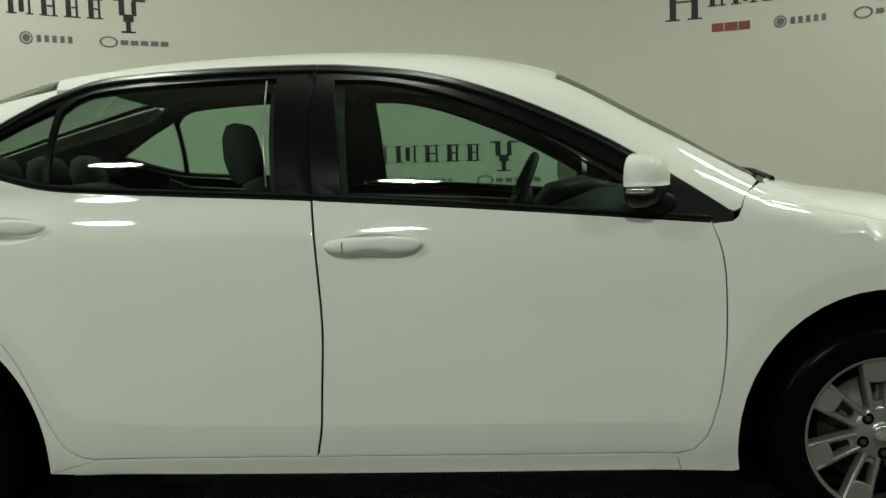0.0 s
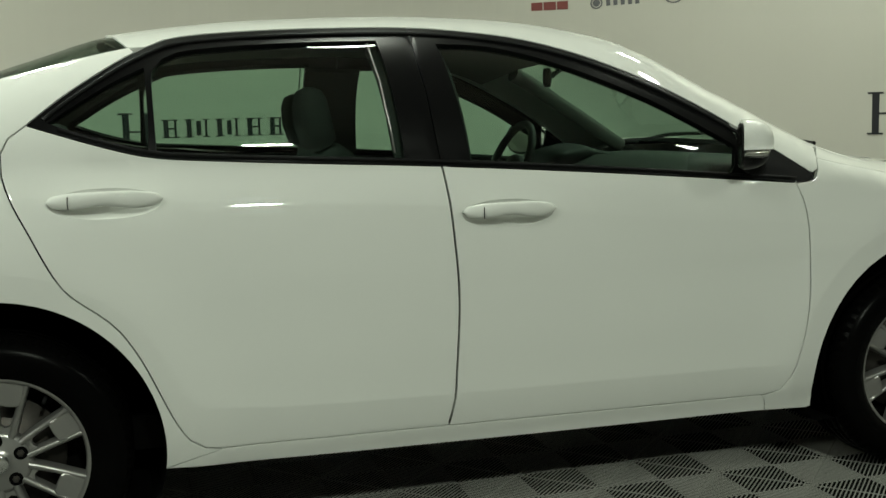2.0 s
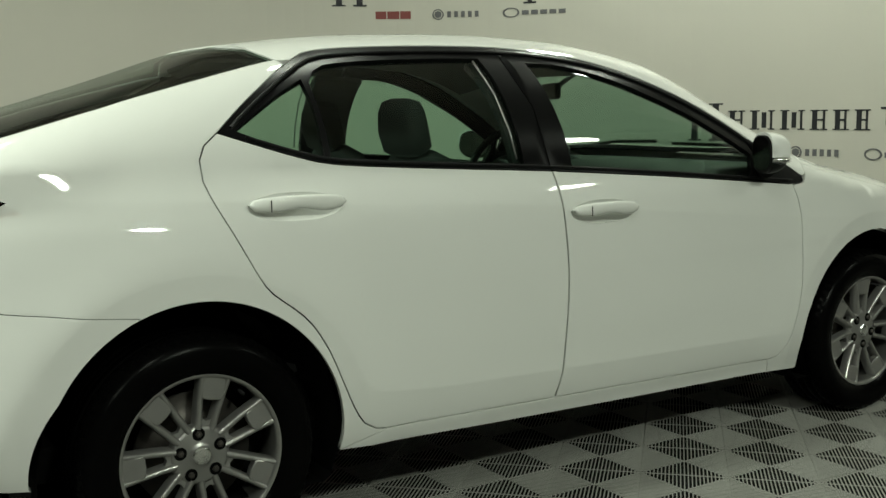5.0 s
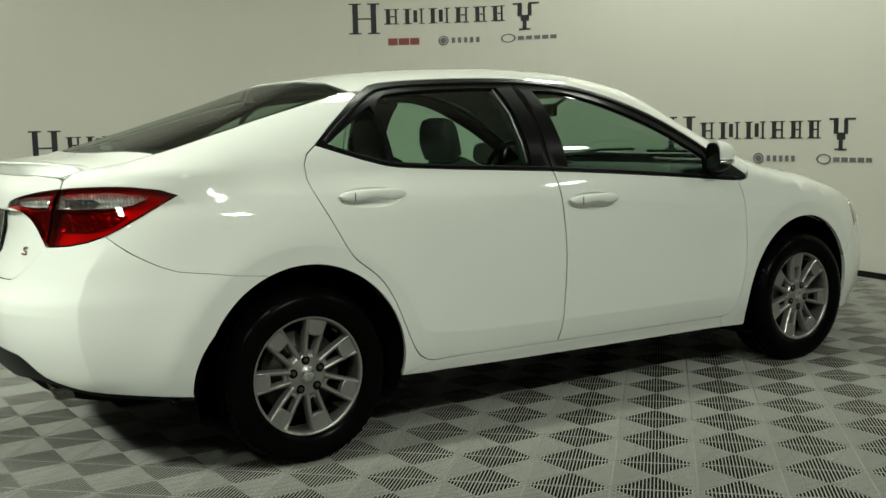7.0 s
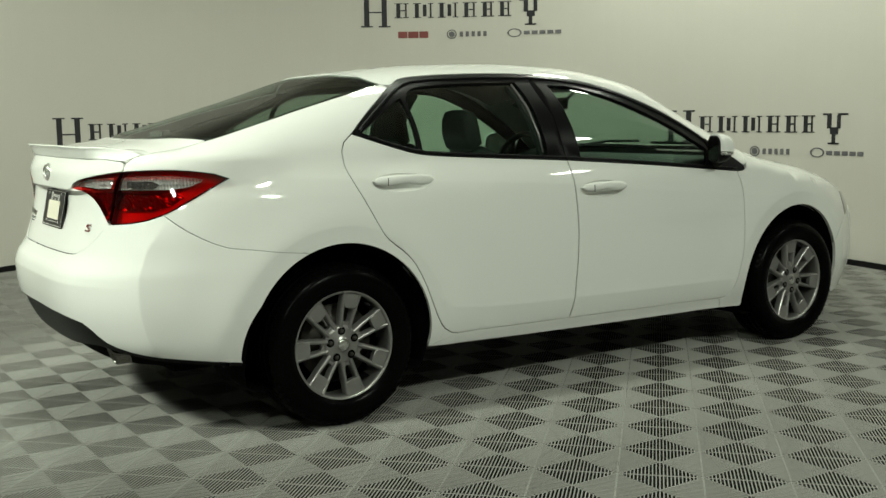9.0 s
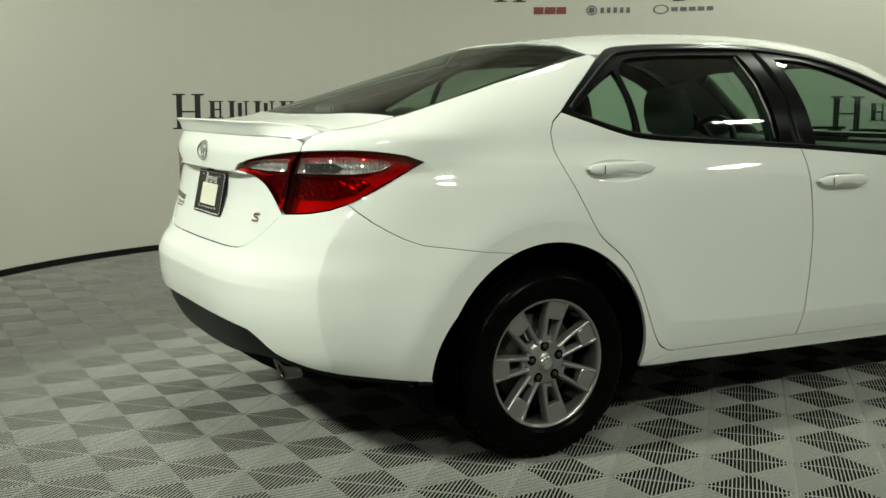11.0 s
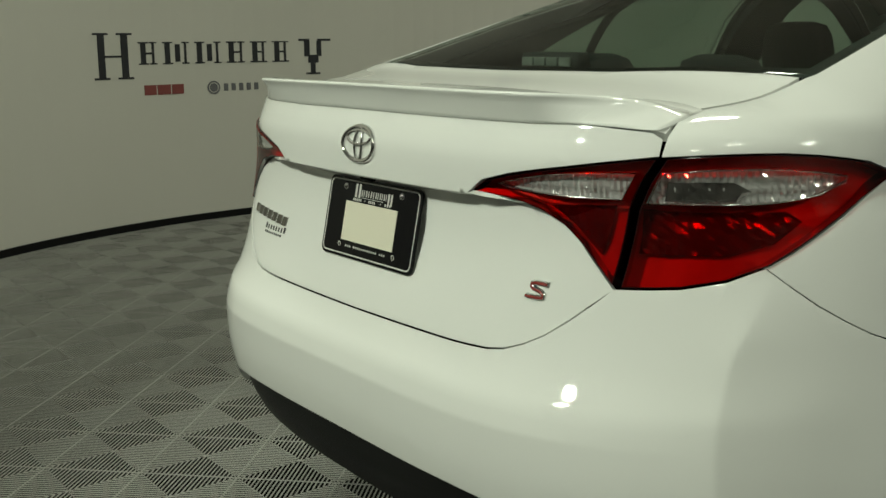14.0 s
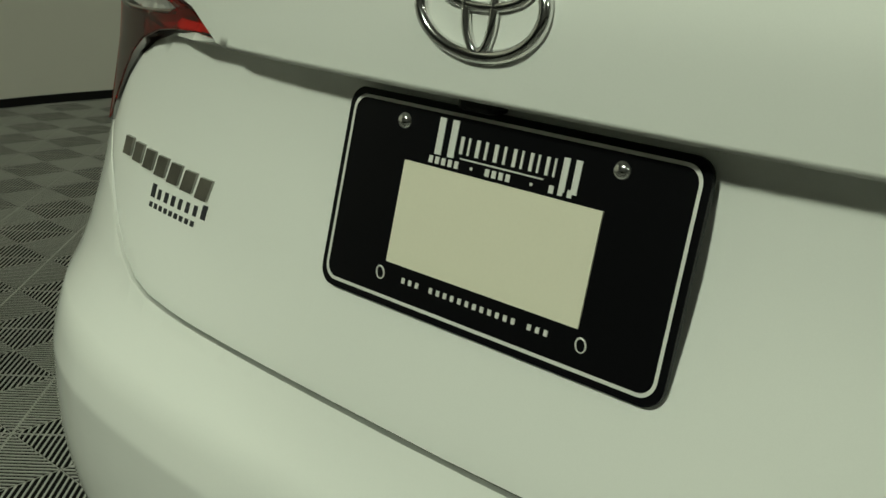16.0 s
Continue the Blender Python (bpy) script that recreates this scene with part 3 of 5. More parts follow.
DOOR_REAR = [(-1.24, 1.142), (-1.283, 1.110), (-1.302, 1.072), (-1.301, 1.019), (-1.280, 0.954), (-1.248, 0.888), (-1.193, 0.775), (-1.155, 0.724),
             (-1.097, 0.679), (-1.048, 0.632), (-1.000, 0.554), (-0.964, 0.472), (-0.926, 0.386), (-0.892, 0.334), (-0.856, 0.312), (-0.813, 0.304)]
ARCH_R = 0.405


def arch(c, a0, a1, n=22, r=ARCH_R):
    return [(c + r * 0.982 * math.cos(radians(a0 + (a1 - a0) * i / n)), ARCH_Z + 0.005 + r * 1.005 * math.sin(radians(a0 + (a1 - a0) * i / n))) for i in range(n + 1)]


def line(points, step=0.03):
    """An open run of points, smoothed."""
    return rounded_open(points, step)


def rounded_open(points, step):
    n = len(points)
    out = []
    for i in range(n - 1):
        p1, p2 = Vector((*points[i], 0)), Vector((*points[i + 1], 0))
        p0 = Vector((*points[i - 1], 0)) if i else p1 * 2 - p2
        p3 = Vector((*points[i + 2], 0)) if i < n - 2 else p2 * 2 - p1
        k = max(1, int((p2 - p1).length / step))
        for a in range(k):
            t = a / k
            q = 0.5 * (2 * p1 + (p2 - p0) * t + (2 * p0 - 5 * p1 + 4 * p2 - p3) * t * t + (3 * p1 - p0 - 3 * p2 + p3) * t ** 3)
            out.append((q.x, q.y))
    out.append(tuple(points[-1]))
    return out


def joined(*runs):
    """Runs of points end to end as one closed outline without doubled points."""
    out = []
    for run in runs:
        for p in run:
            if not out or math.hypot(p[0] - out[-1][0], p[1] - out[-1][1]) > 2.5e-3:
                out.append(p)
    if math.hypot(out[0][0] - out[-1][0], out[0][1] - out[-1][1]) < 2.5e-3:
        out.pop()
    return out


belt_line = line(BELT)
seam = line(FRONT_SEAM)
SILL_TOP_R = line([(-0.813, 0.304), (-0.5, 0.299), (-0.204, 0.295)])
SILL_TOP_F = line([(-0.204, 0.295), (0.38, 0.286), (0.782, 0.281)])


def creases(x0, x1, which=(shoulder_z, low_z)):
    """Close rows of points along the creases, so that they stay crisp."""
    n = int((x1 - x0) / 0.02)
    return [(x0 + 0.02 * i, f(x0 + 0.02 * i) + d) for i in range(n + 1) for f in which for d in (-0.012, -0.004, 0.0, 0.004, 0.012)]


def ring_points(c, a0, a1):
    return [(c + (RING + d) * math.cos(radians(a)), ARCH_Z + 0.005 + (RING + d) * math.sin(radians(a))) for a in range(a0, a1, 3) for d in (-0.012, -0.004, 0.0, 0.006)]


def bowl_ring(x0, x1, z, n=44):
    """The outline of the hollow behind a door handle."""
    return [(0.5 * (x0 + x1) + 0.485 * (x1 - x0) * math.copysign(abs(math.cos(w)) ** 0.85, math.cos(w)), z - 0.006 + 0.037 * math.sin(w)) for w in [2 * math.pi * k / n for k in range(n)]]


HANDLES = {"rear_door_handle": (-1.200, -0.925, 0.951), "front_door_handle": (-0.160, 0.105, 0.880)}
# doors
panel("front_door", joined(seam, SILL_TOP_F, line(DOOR_FRONT), [p for p in reversed(belt_line) if -0.19 < p[0] < 0.88]), side, PAINT, car, mirror=True, res=0.035, gap=0.0032,
      holes=[bowl_ring(*HANDLES["front_door_handle"])], extra=creases(-0.17, 0.90))
panel("rear_door", joined([p for p in belt_line if p[0] < -0.2], seam, list(reversed(SILL_TOP_R)), list(reversed(line(DOOR_REAR)))), side, PAINT, car, mirror=True, res=0.035, gap=0.0032,
      holes=[bowl_ring(*HANDLES["rear_door_handle"])], extra=creases(-1.28, -0.20) + ring_points(-WHEEL_X, 0, 110))
# sill between the arches
sill_front = (0.800, 0.229)
panel("sill", joined(SILL_TOP_R, SILL_TOP_F, [(0.792, 0.262), sill_front], line([sill_front, (0.262, 0.235), (-0.191, 0.242), (-0.588, 0.250), (-0.955, 0.262)]),
                     list(reversed(line(DOOR_REAR)))[:1]), side, PAINT, car, mirror=True, res=0.03, gap=0.0007)
# front wing
WING_TOP = [(1.86, 0.763), (1.78, 0.79), (1.5, 0.872), (1.2, 0.940), (1.07, 0.965), (0.985, 0.985)]
panel("front_wing", joined(line([(0.985, 0.985), (0.968, 0.953), (0.956, 0.930), (0.940, 0.919), (0.884, 0.914)]), list(reversed(line(DOOR_FRONT))), [(0.792, 0.262), sill_front, (0.946, 0.222)],
                           arch(WHEEL_X, 193, 25), [(1.80, 0.60), (1.87, 0.6247), (1.862, 0.70)], line(WING_TOP)), side, PAINT, car, mirror=True, res=0.035, gap=0.001, extra=creases(0.90, 1.3, (shoulder_z,)) + ring_points(WHEEL_X, 20, 200))
# front bumper: side part and nose
panel("front_bumper_side", joined(arch(WHEEL_X, 25, -14), [(1.80, 0.20), (1.97, 0.20), (1.97, 0.66), (1.80, 0.60)]), side, PAINT, car, mirror=True, res=0.04)


# quarter panel with the rear pillar, in one sweep from the wheel arch to the roof
LAMP = [(-1.750, 0.989), (-1.798, 0.952), (-1.862, 0.905), (-1.921, 0.864), (-1.970, 0.844), (-2.022, 0.833), (-2.107, 0.827)]
LAMP_IN = [(-2.107, 0.827), (-2.134, 0.864), (-2.178, 0.913), (-2.245, 0.941), (-2.358, 0.950)]
LAMP_TOP = [(-2.358, 0.950), (-2.321, 0.971), (-2.264, 0.985), (-2.160, 1.003), (-2.034, 1.0205), (-1.889, 1.025), (-1.786, 1.008), (-1.750, 0.989)]
LAMP_SPLIT = [(-2.034, 1.0205), (-2.074, 0.944), (-2.107, 0.827)]
BUMPER_SEAM = [(-1.925, 0.863), (-1.867, 0.806), (-1.804, 0.757), (-1.768, 0.737), (-1.63, 0.712), (-1.50, 0.698)]
DLO_TOP = [(-1.24, 1.142), (-1.16, 1.206), (-1.085, 1.258), (-0.998, 1.313), (-0.917, 1.354), (-0.854, 1.374), (-0.70, 1.388), (-0.46, 1.397), (-0.217, 1.397),
           (-0.053, 1.385), (0.109, 1.362), (0.267, 1.318), (0.421, 1.256), (0.573, 1.181), (0.693, 1.112), (0.83, 1.022), (0.93, 0.952), (0.951, 0.930), (0.935, 0.921), (0.884, 0.918)]
dlo_top = line(DLO_TOP, 0.025)


# edge of the rear screen, seen from above: from the shoulder to the roof
SCREEN_EDGE = [(-1.775, -0.615), (-1.5, -0.594), (-1.2, -0.562), (-0.985, -0.528)]
screen_edge_side = [(x, top(x, y).z) for x, y in line(SCREEN_EDGE)]
DECK_SIDE = [(-1.80, -0.612), (-1.90, -0.607), (-1.97, -0.594), (-2.02, -0.580), (-2.045, -0.581), (-2.07, -0.588), (-2.10, -0.598)]


def to_side(points):
    """Points of the unrolled body as (x, z)."""
    return [(wrap(s, z).x, z) for s, z in points]


lamp_top, lamp_low = line(LAMP_TOP), line(LAMP)
shoulder = [(x, top(x, y).z) for x, y in line(DECK_SIDE)]
quarter = joined([(-0.813, 0.304)], list(reversed(line(DOOR_REAR))), [p for p in dlo_top if -1.24 < p[0] <= -0.95], list(reversed(screen_edge_side)), shoulder,
                 to_side([p for p in lamp_top if p[0] > -2.034]), to_side([p for p in lamp_low if p[0] > -1.915]), to_side(line(BUMPER_SEAM)), arch(-WHEEL_X, 112, -6, 34), [(-0.957, 0.262)])
hull = wrap
panel("quarter_panel", quarter, side, PAINT, car, "white rear quarter panel with flared arch", mirror=True, res=0.03, gap=0.0008, extra=creases(-1.9, -1.27, (shoulder_z,)) + ring_points(-WHEEL_X, 0, 180))

# roof, bonnet and both screens
roof_side = [(x, side(x, z).y) for x, z in dlo_top if -0.955 <= x <= 0.94 and z > 0.945] + [(x, side(x, z).y) for x, z in ((0.945, 0.945), (0.966, 0.954), (0.984, 0.985))]
WIND_EDGE = [(0.50, -0.50), (0.70, -0.555), (0.90, -0.61), (1.04, -0.655)]
wind_edge = line(WIND_EDGE)
roof_mid = [(0.52, -0.35), (0.54, -0.15), (0.545, 0.0)]
back_edge = [(-1.02, -0.40), (-1.045, -0.2), (-1.05, 0.0)]


def both(half):
    """A closed outline from one half, mirrored across the middle."""
    return half + [(a, -b) for a, b in reversed(half) if abs(b) > 1e-6]


roof_outline = joined([(-0.985, -0.528)], roof_side, [(1.045, -0.69)], list(reversed(wind_edge)), line(roof_mid), )
roof_outline = both(joined(list(reversed(line(back_edge + []))), roof_outline))
panel("roof", roof_outline, top, PAINT, car, "white roof with slim front pillars", res=0.05, gap=0.0, soft=False)
wind_bottom = [(1.10, -0.45), (1.135, -0.2), (1.14, 0.0)]
panel("windscreen", both(joined([(0.545, 0.0), (0.54, -0.15), (0.52, -0.35)], wind_edge, line(wind_bottom))), top, SCREEN_GLASS, car, "green tinted windscreen", res=0.06, gap=0.004,
      depth=0.005, lift=-0.004)
screen_half = joined([(-1.05, 0.0), (-1.045, -0.2), (-1.02, -0.40)], list(reversed(line(SCREEN_EDGE))), line([(-1.83, -0.5), (-1.885, -0.3), (-1.905, 0.0)]))
inner_half = [(a * 1.0 + (0.035 if a < -1.5 else -0.03), b * 0.945) for a, b in screen_half]
inner_half[0], inner_half[-1] = (inner_half[0][0], 0.0), (inner_half[-1][0], 0.0)


def screen_edge_y(x):
    """How far out the rear screen reaches at x."""
    for (x0, y0), (x1, y1) in zip(SCREEN_EDGE, SCREEN_EDGE[1:]):
        if x <= x1:
            return y0 + (y1 - y0) * max(0.0, min(1.0, (x - x0) / (x1 - x0)))
    return SCREEN_EDGE[-1][1]


def rear_glass(x, y):
    """The rear screen, flatter across than the body round it, and flush with it at its upper and lower edge."""
    p = top(x, y)
    rim = top(x, screen_edge_y(x)).z
    k = 0.45 * math.sin(math.pi * max(0.0, min(1.0, (x + 1.86) / 0.82)))
    if abs(y) < -screen_edge_y(x):
        p.z -= k * (p.z - rim)
    return p


panel("rear_screen", both(screen_half), rear_glass, DARK_GLASS, car, "dark tinted sloping rear window", res=0.06, gap=0.003, depth=0.005, lift=-0.003)
panel("screen_border", both(screen_half), rear_glass, BLACK_GLOSS, car, "black printed border of the rear window", res=0.06, gap=0.004, depth=0.003, lift=-0.0095, holes=[both(inner_half)])

bonnet_half = [(1.165, 0.0), (1.16, -0.25), (1.13, -0.5), (1.07, -0.68), (1.2, -0.70), (1.5, -0.70), (1.78, -0.655), (1.98, -0.5), (2.08, -0.3), (2.11, 0.0)]
panel("bonnet", both(line(bonnet_half)), top, PAINT, car, "white bonnet", res=0.06)
panel("cowl", both(joined([(1.147, 0.0)], line([(1.142, -0.2), (1.107, -0.46), (1.05, -0.66)]), line([(1.07, -0.675), (1.13, -0.495), (1.16, -0.245), (1.163, 0.0)]))), top, BLACK_PLASTIC, car,
      "black plastic strip below the windscreen", res=0.04, lift=-0.006)
# strip of wing between bonnet and wing side
wing_strip = joined([(1.05, -0.70), (1.072, -0.683), (1.2, -0.705), (1.5, -0.705), (1.78, -0.66)], [(x, side(x, z).y) for x, z in line(WING_TOP)])
panel("wing_top", wing_strip, top, PAINT, car, "white upper edge of the front wing", mirror=True, res=0.03, gap=0.0, soft=False)

# tail: boot lid, bumper, valance
TRUNK_LOW = [(0.0, 0.702), (-0.20, 0.704), (-0.33, 0.706), (-0.405, 0.714), (-0.473, 0.747), (-0.535, 0.800), (-0.565, 0.827)]


def both_y(half):
    """A closed outline from one half of the tail, mirrored across the middle."""
    return half + [(-a, b) for a, b in reversed(half) if abs(a) > 1e-6]


def to_rear(points):
    """Points of the unrolled body as (y, z) of the tail."""
    return [(hull(s, z).y, z) for s, z in points]


lamp_in = line(LAMP_IN)
lamp_inner_top = [p for p in lamp_top if p[0] <= -2.034]
trunk_half = joined(line(TRUNK_LOW), to_rear(lamp_in), to_rear(lamp_inner_top), line([(-0.5995, 1.0215), (-0.5985, 1.047), (-0.585, 1.056), (-0.4, 1.072), (-0.2, 1.077), (0.0, 1.078)]))
PLATE_RECESS, LIP = 0.026, 0.946


def trunk_face(y, z):
    """The boot lid's rear face, with the hollow for the number plate below its upper lip."""
    p = rear(y, z)
    a = max(0.0, 1 - (abs(y) / 0.52) ** 3)
    up = max(0.0, min(1.0, (LIP - z) / 0.006))
    low = max(0.0, min(1.0, (z - 0.70) / 0.18))
    low = low * low * (3 - 2 * low)
    p.x += PLATE_RECESS * a * up * low
    p.z -= 0.004 * a * (1 - up) * max(0.0, 1 - (z - LIP) / 0.03)
    p.x -= 0.010 * (1 - up) * a * max(0.0, 1 - (z - LIP) / 0.10)
    return p


panel("boot_lid", both_y(trunk_half), trunk_face, PAINT, car, "white boot lid with plate recess", res=0.02, gap=0.0011,
      extra=[(-0.70 + 0.0125 * i, z) for i in range(113) for z in (0.918, LIP - 0.010, LIP - 0.006, LIP - 0.003, LIP, LIP + 0.004, LIP + 0.010)])
deck_half = joined([(-1.915, 0.0)], line([(-1.895, -0.3), (-1.84, -0.5), (-1.80, -0.609)]), line([(x, y + 0.001) for x, y in DECK_SIDE]), line([(-2.10, -0.597), (-2.15, -0.45), (-2.175, -0.2), (-2.18, 0.0)]))
panel("boot_deck", both(deck_half), top, PAINT, car, "white boot deck", res=0.035, gap=0.0022)
# spoiler lip: a slim wedge along the boot's edge, with a hollow back
verts, faces = [], []
rows = 141
for i in range(rows):
    t = -1 + 2 * i / (rows - 1)
    y = 0.590 * t
    s = max(0.0, min(1.0, (abs(t) - 0.70) / 0.30))
    s = s * s * (3 - 2 * s)
    back = (rear(y, 1.06).x - 0.026) * (1 - s) - 2.048 * s
    low = trunk_face(y, 1.062).x
    fore = back + 0.16 - 0.11 * s
    zt = 1.112 - 0.004 * t * t
    zt = zt * (1 - s) + (top(-2.048, y).z + 0.003) * s
    e = 1 - s
    zl = 1.063 * e + (top(low + 0.012, y).z + 0.002) * s

    def under(u, x, z):
        """A point below the blade's edge, which flattens onto the deck towards the ends."""
        return (x * e + (back + (low - back) * u) * s, z * e + (zt + (zl - zt) * u) * s)

    sec = [(fore, top(fore, y).z - 0.006), (fore - 0.012, top(fore - 0.012, y).z + 0.0006), (back + 0.09 * e + 0.02, max(top(back + 0.09 * e + 0.02, y).z + 0.0012, zt - 0.012 * e)),
           (back + 0.05 * e + 0.008, max(top(back + 0.05 * e + 0.008, y).z + 0.0012, zt - 0.004 * e)), (back + 0.010, zt + 0.0005), (back + 0.003, zt - 0.0006), (back, zt - 0.003 * e), under(0.1, back + 0.003, zt - 0.006),
           under(0.3, back + 0.013, zt - 0.018), under(0.7, low - 0.006, zt - 0.041), under(0.98, low - 0.002, zl), under(1.0, low + 0.02, zl - 0.003)]
    verts += [(x, y, z) for x, z in sec]
m = len(sec)
for i in range(rows - 1):
    for k in range(m - 1):
        faces.append((i * m + k, (i + 1) * m + k, (i + 1) * m + k + 1, i * m + k + 1))
    faces.append((i * m + m - 1, (i + 1) * m + m - 1, (i + 1) * m, i * m))
faces += [tuple(range(m)), tuple((rows - 1) * m + k for k in reversed(range(m)))]
part("spoiler", verts, faces, PAINT, car, "white lip spoiler along the boot's edge")

VALANCE = [(-2.70, 0.478), (-2.50, 0.477), (-2.336, 0.475), (-2.200, 0.462), (-2.159, 0.436), (-2.111, 0.394), (-2.033, 0.363), (-1.942, 0.342), (-1.743, 0.303)]
rear_arch_back = [p for p in arch(-WHEEL_X, 112, 181, 30)]
bumper_edge = [(y, z) for y, z in line(TRUNK_LOW) if -0.56 < y < -0.01]


def unroll(y, z):
    """The unrolled place of a point of the tail."""
    lo, hi = -2.7, -1.7
    for _ in range(40):
        mid = (lo + hi) / 2
        if wrap(mid, z).y > y:
            lo = mid
        else:
            hi = mid
    return (lo, z)


bumper = joined([(-2.70, 0.700)], [unroll(y, z - 0.0004) for y, z in bumper_edge], list(reversed([p for p in lamp_low if p[0] <= -1.915])), line(BUMPER_SEAM), rear_arch_back, list(reversed(line(VALANCE))))


def bumper_face(s, z):
    """The bumper, with a soft shelf under the boot lid and a crease towards the arch."""
    p = hull(s, z)
    s = s if s > -2.7 else -5.4 - s
    d = max(0.0, min(1.0, (-1.9 - s) / 0.35))
    shelf = 1 / (1 + math.exp((z - 0.665) / 0.012))
    p.x -= kink(z - 0.605, 0.009, 0.06) * d
    p.x -= 0.014 * d * shelf * (1 / (1 + math.exp(-(z - 0.40) / 0.03)))
    e = kink(s - corner_s(z), 0.017, 0.065) * max(0.0, min(1.0, (0.86 - z) / 0.1, (z - 0.28) / 0.1))
    p.x -= e * 0.7
    p.y -= e * 0.7 if p.y < 0 else -e * 0.7
    return p


bumper = bumper[1:] if abs(bumper[0][0] + 2.7) < 1e-6 else bumper
bumper = [p for p in bumper if p[0] > -2.6999]
bumper = bumper + [(-5.4 - s, z) for s, z in reversed(bumper)]
panel("rear_bumper", bumper, bumper_face, PAINT, car, "white rear bumper", res=0.03, gap=0.0010,
      extra=[(q if k else -5.4 - q, z) for k in (0, 1) for z in [0.32 + 0.02 * i for i in range(28)] for q in [corner_s(z) + d for d in (-0.012, -0.004, 0.0, 0.004, 0.012)]] + ring_points(-WHEEL_X, 100, 182)
      + [(-2.02 - 0.02 * i, 0.605 + d) for i in range(69) for d in (-0.012, -0.004, 0.0, 0.004, 0.012)])
valance = joined(line(VALANCE), line([(-1.745, 0.290), (-1.942, 0.322), (-2.033, 0.342), (-2.13, 0.366), (-2.20, 0.372), (-2.29, 0.362), (-2.45, 0.345), (-2.70, 0.336)]))
panel("valance", valance, lambda s, z: bumper_face(s, z) + Vector((0.012 if s < -1.8 else 0.0, 0.004, 0)), BLACK_PLASTIC, car, "black plastic lower valance", mirror=True, res=0.03, gap=0.0, soft=False)

# tail lamps: outer unit on the quarter, inner unit on the boot
split_out = [(a + 0.007, b) for a, b in line(LAMP_SPLIT)]
lamp_outer = joined([p for p in lamp_top if p[0] > -2.027], [p for p in lamp_low if p[0] > -2.098], list(reversed(split_out)))
lamp_inner = joined(line(LAMP_SPLIT), lamp_in, lamp_inner_top)
CLEAR_OUT = [(-2.032, 1.000), (-1.96, 1.005), (-1.888, 1.003), (-1.815, 0.990), (-1.817, 0.981), (-1.849, 0.962), (-1.91, 0.952), (-2.000, 0.952), (-2.055, 0.952)]
CLEAR_IN = [(-2.062, 0.999), (-2.162, 0.994), (-2.235, 0.983), (-2.290, 0.968), (-2.270, 0.962), (-2.167, 0.956), (-2.084, 0.957)]
clear_out, clear_in = rounded(CLEAR_OUT, keep=(0, 8), step=0.02), rounded(CLEAR_IN, keep=(0, 6), step=0.02)

LAMP_CHAMBERS = {
    "tail_lamp": [([(-2.060, 0.943), (-1.885, 0.943), (-1.868, 0.928), (-1.905, 0.897), (-1.960, 0.880), (-2.075, 0.880)], LAMP_SMOKE, -0.018),
                  ([(-2.030, 0.957), (-1.945, 0.957), (-1.925, 0.970), (-1.945, 0.984), (-2.024, 0.984)], LAMP_SMOKE, -0.0075)],
    "boot_lamp": [([(-2.098, 0.947), (-2.205, 0.938), (-2.170, 0.915), (-2.128, 0.874)], LAMP_SMOKE, -0.018)],
}


def flipped(p):
    """The same place on the left-hand side of the tail."""
    return Vector((p.x, -p.y * fuller(p.z), p.z))


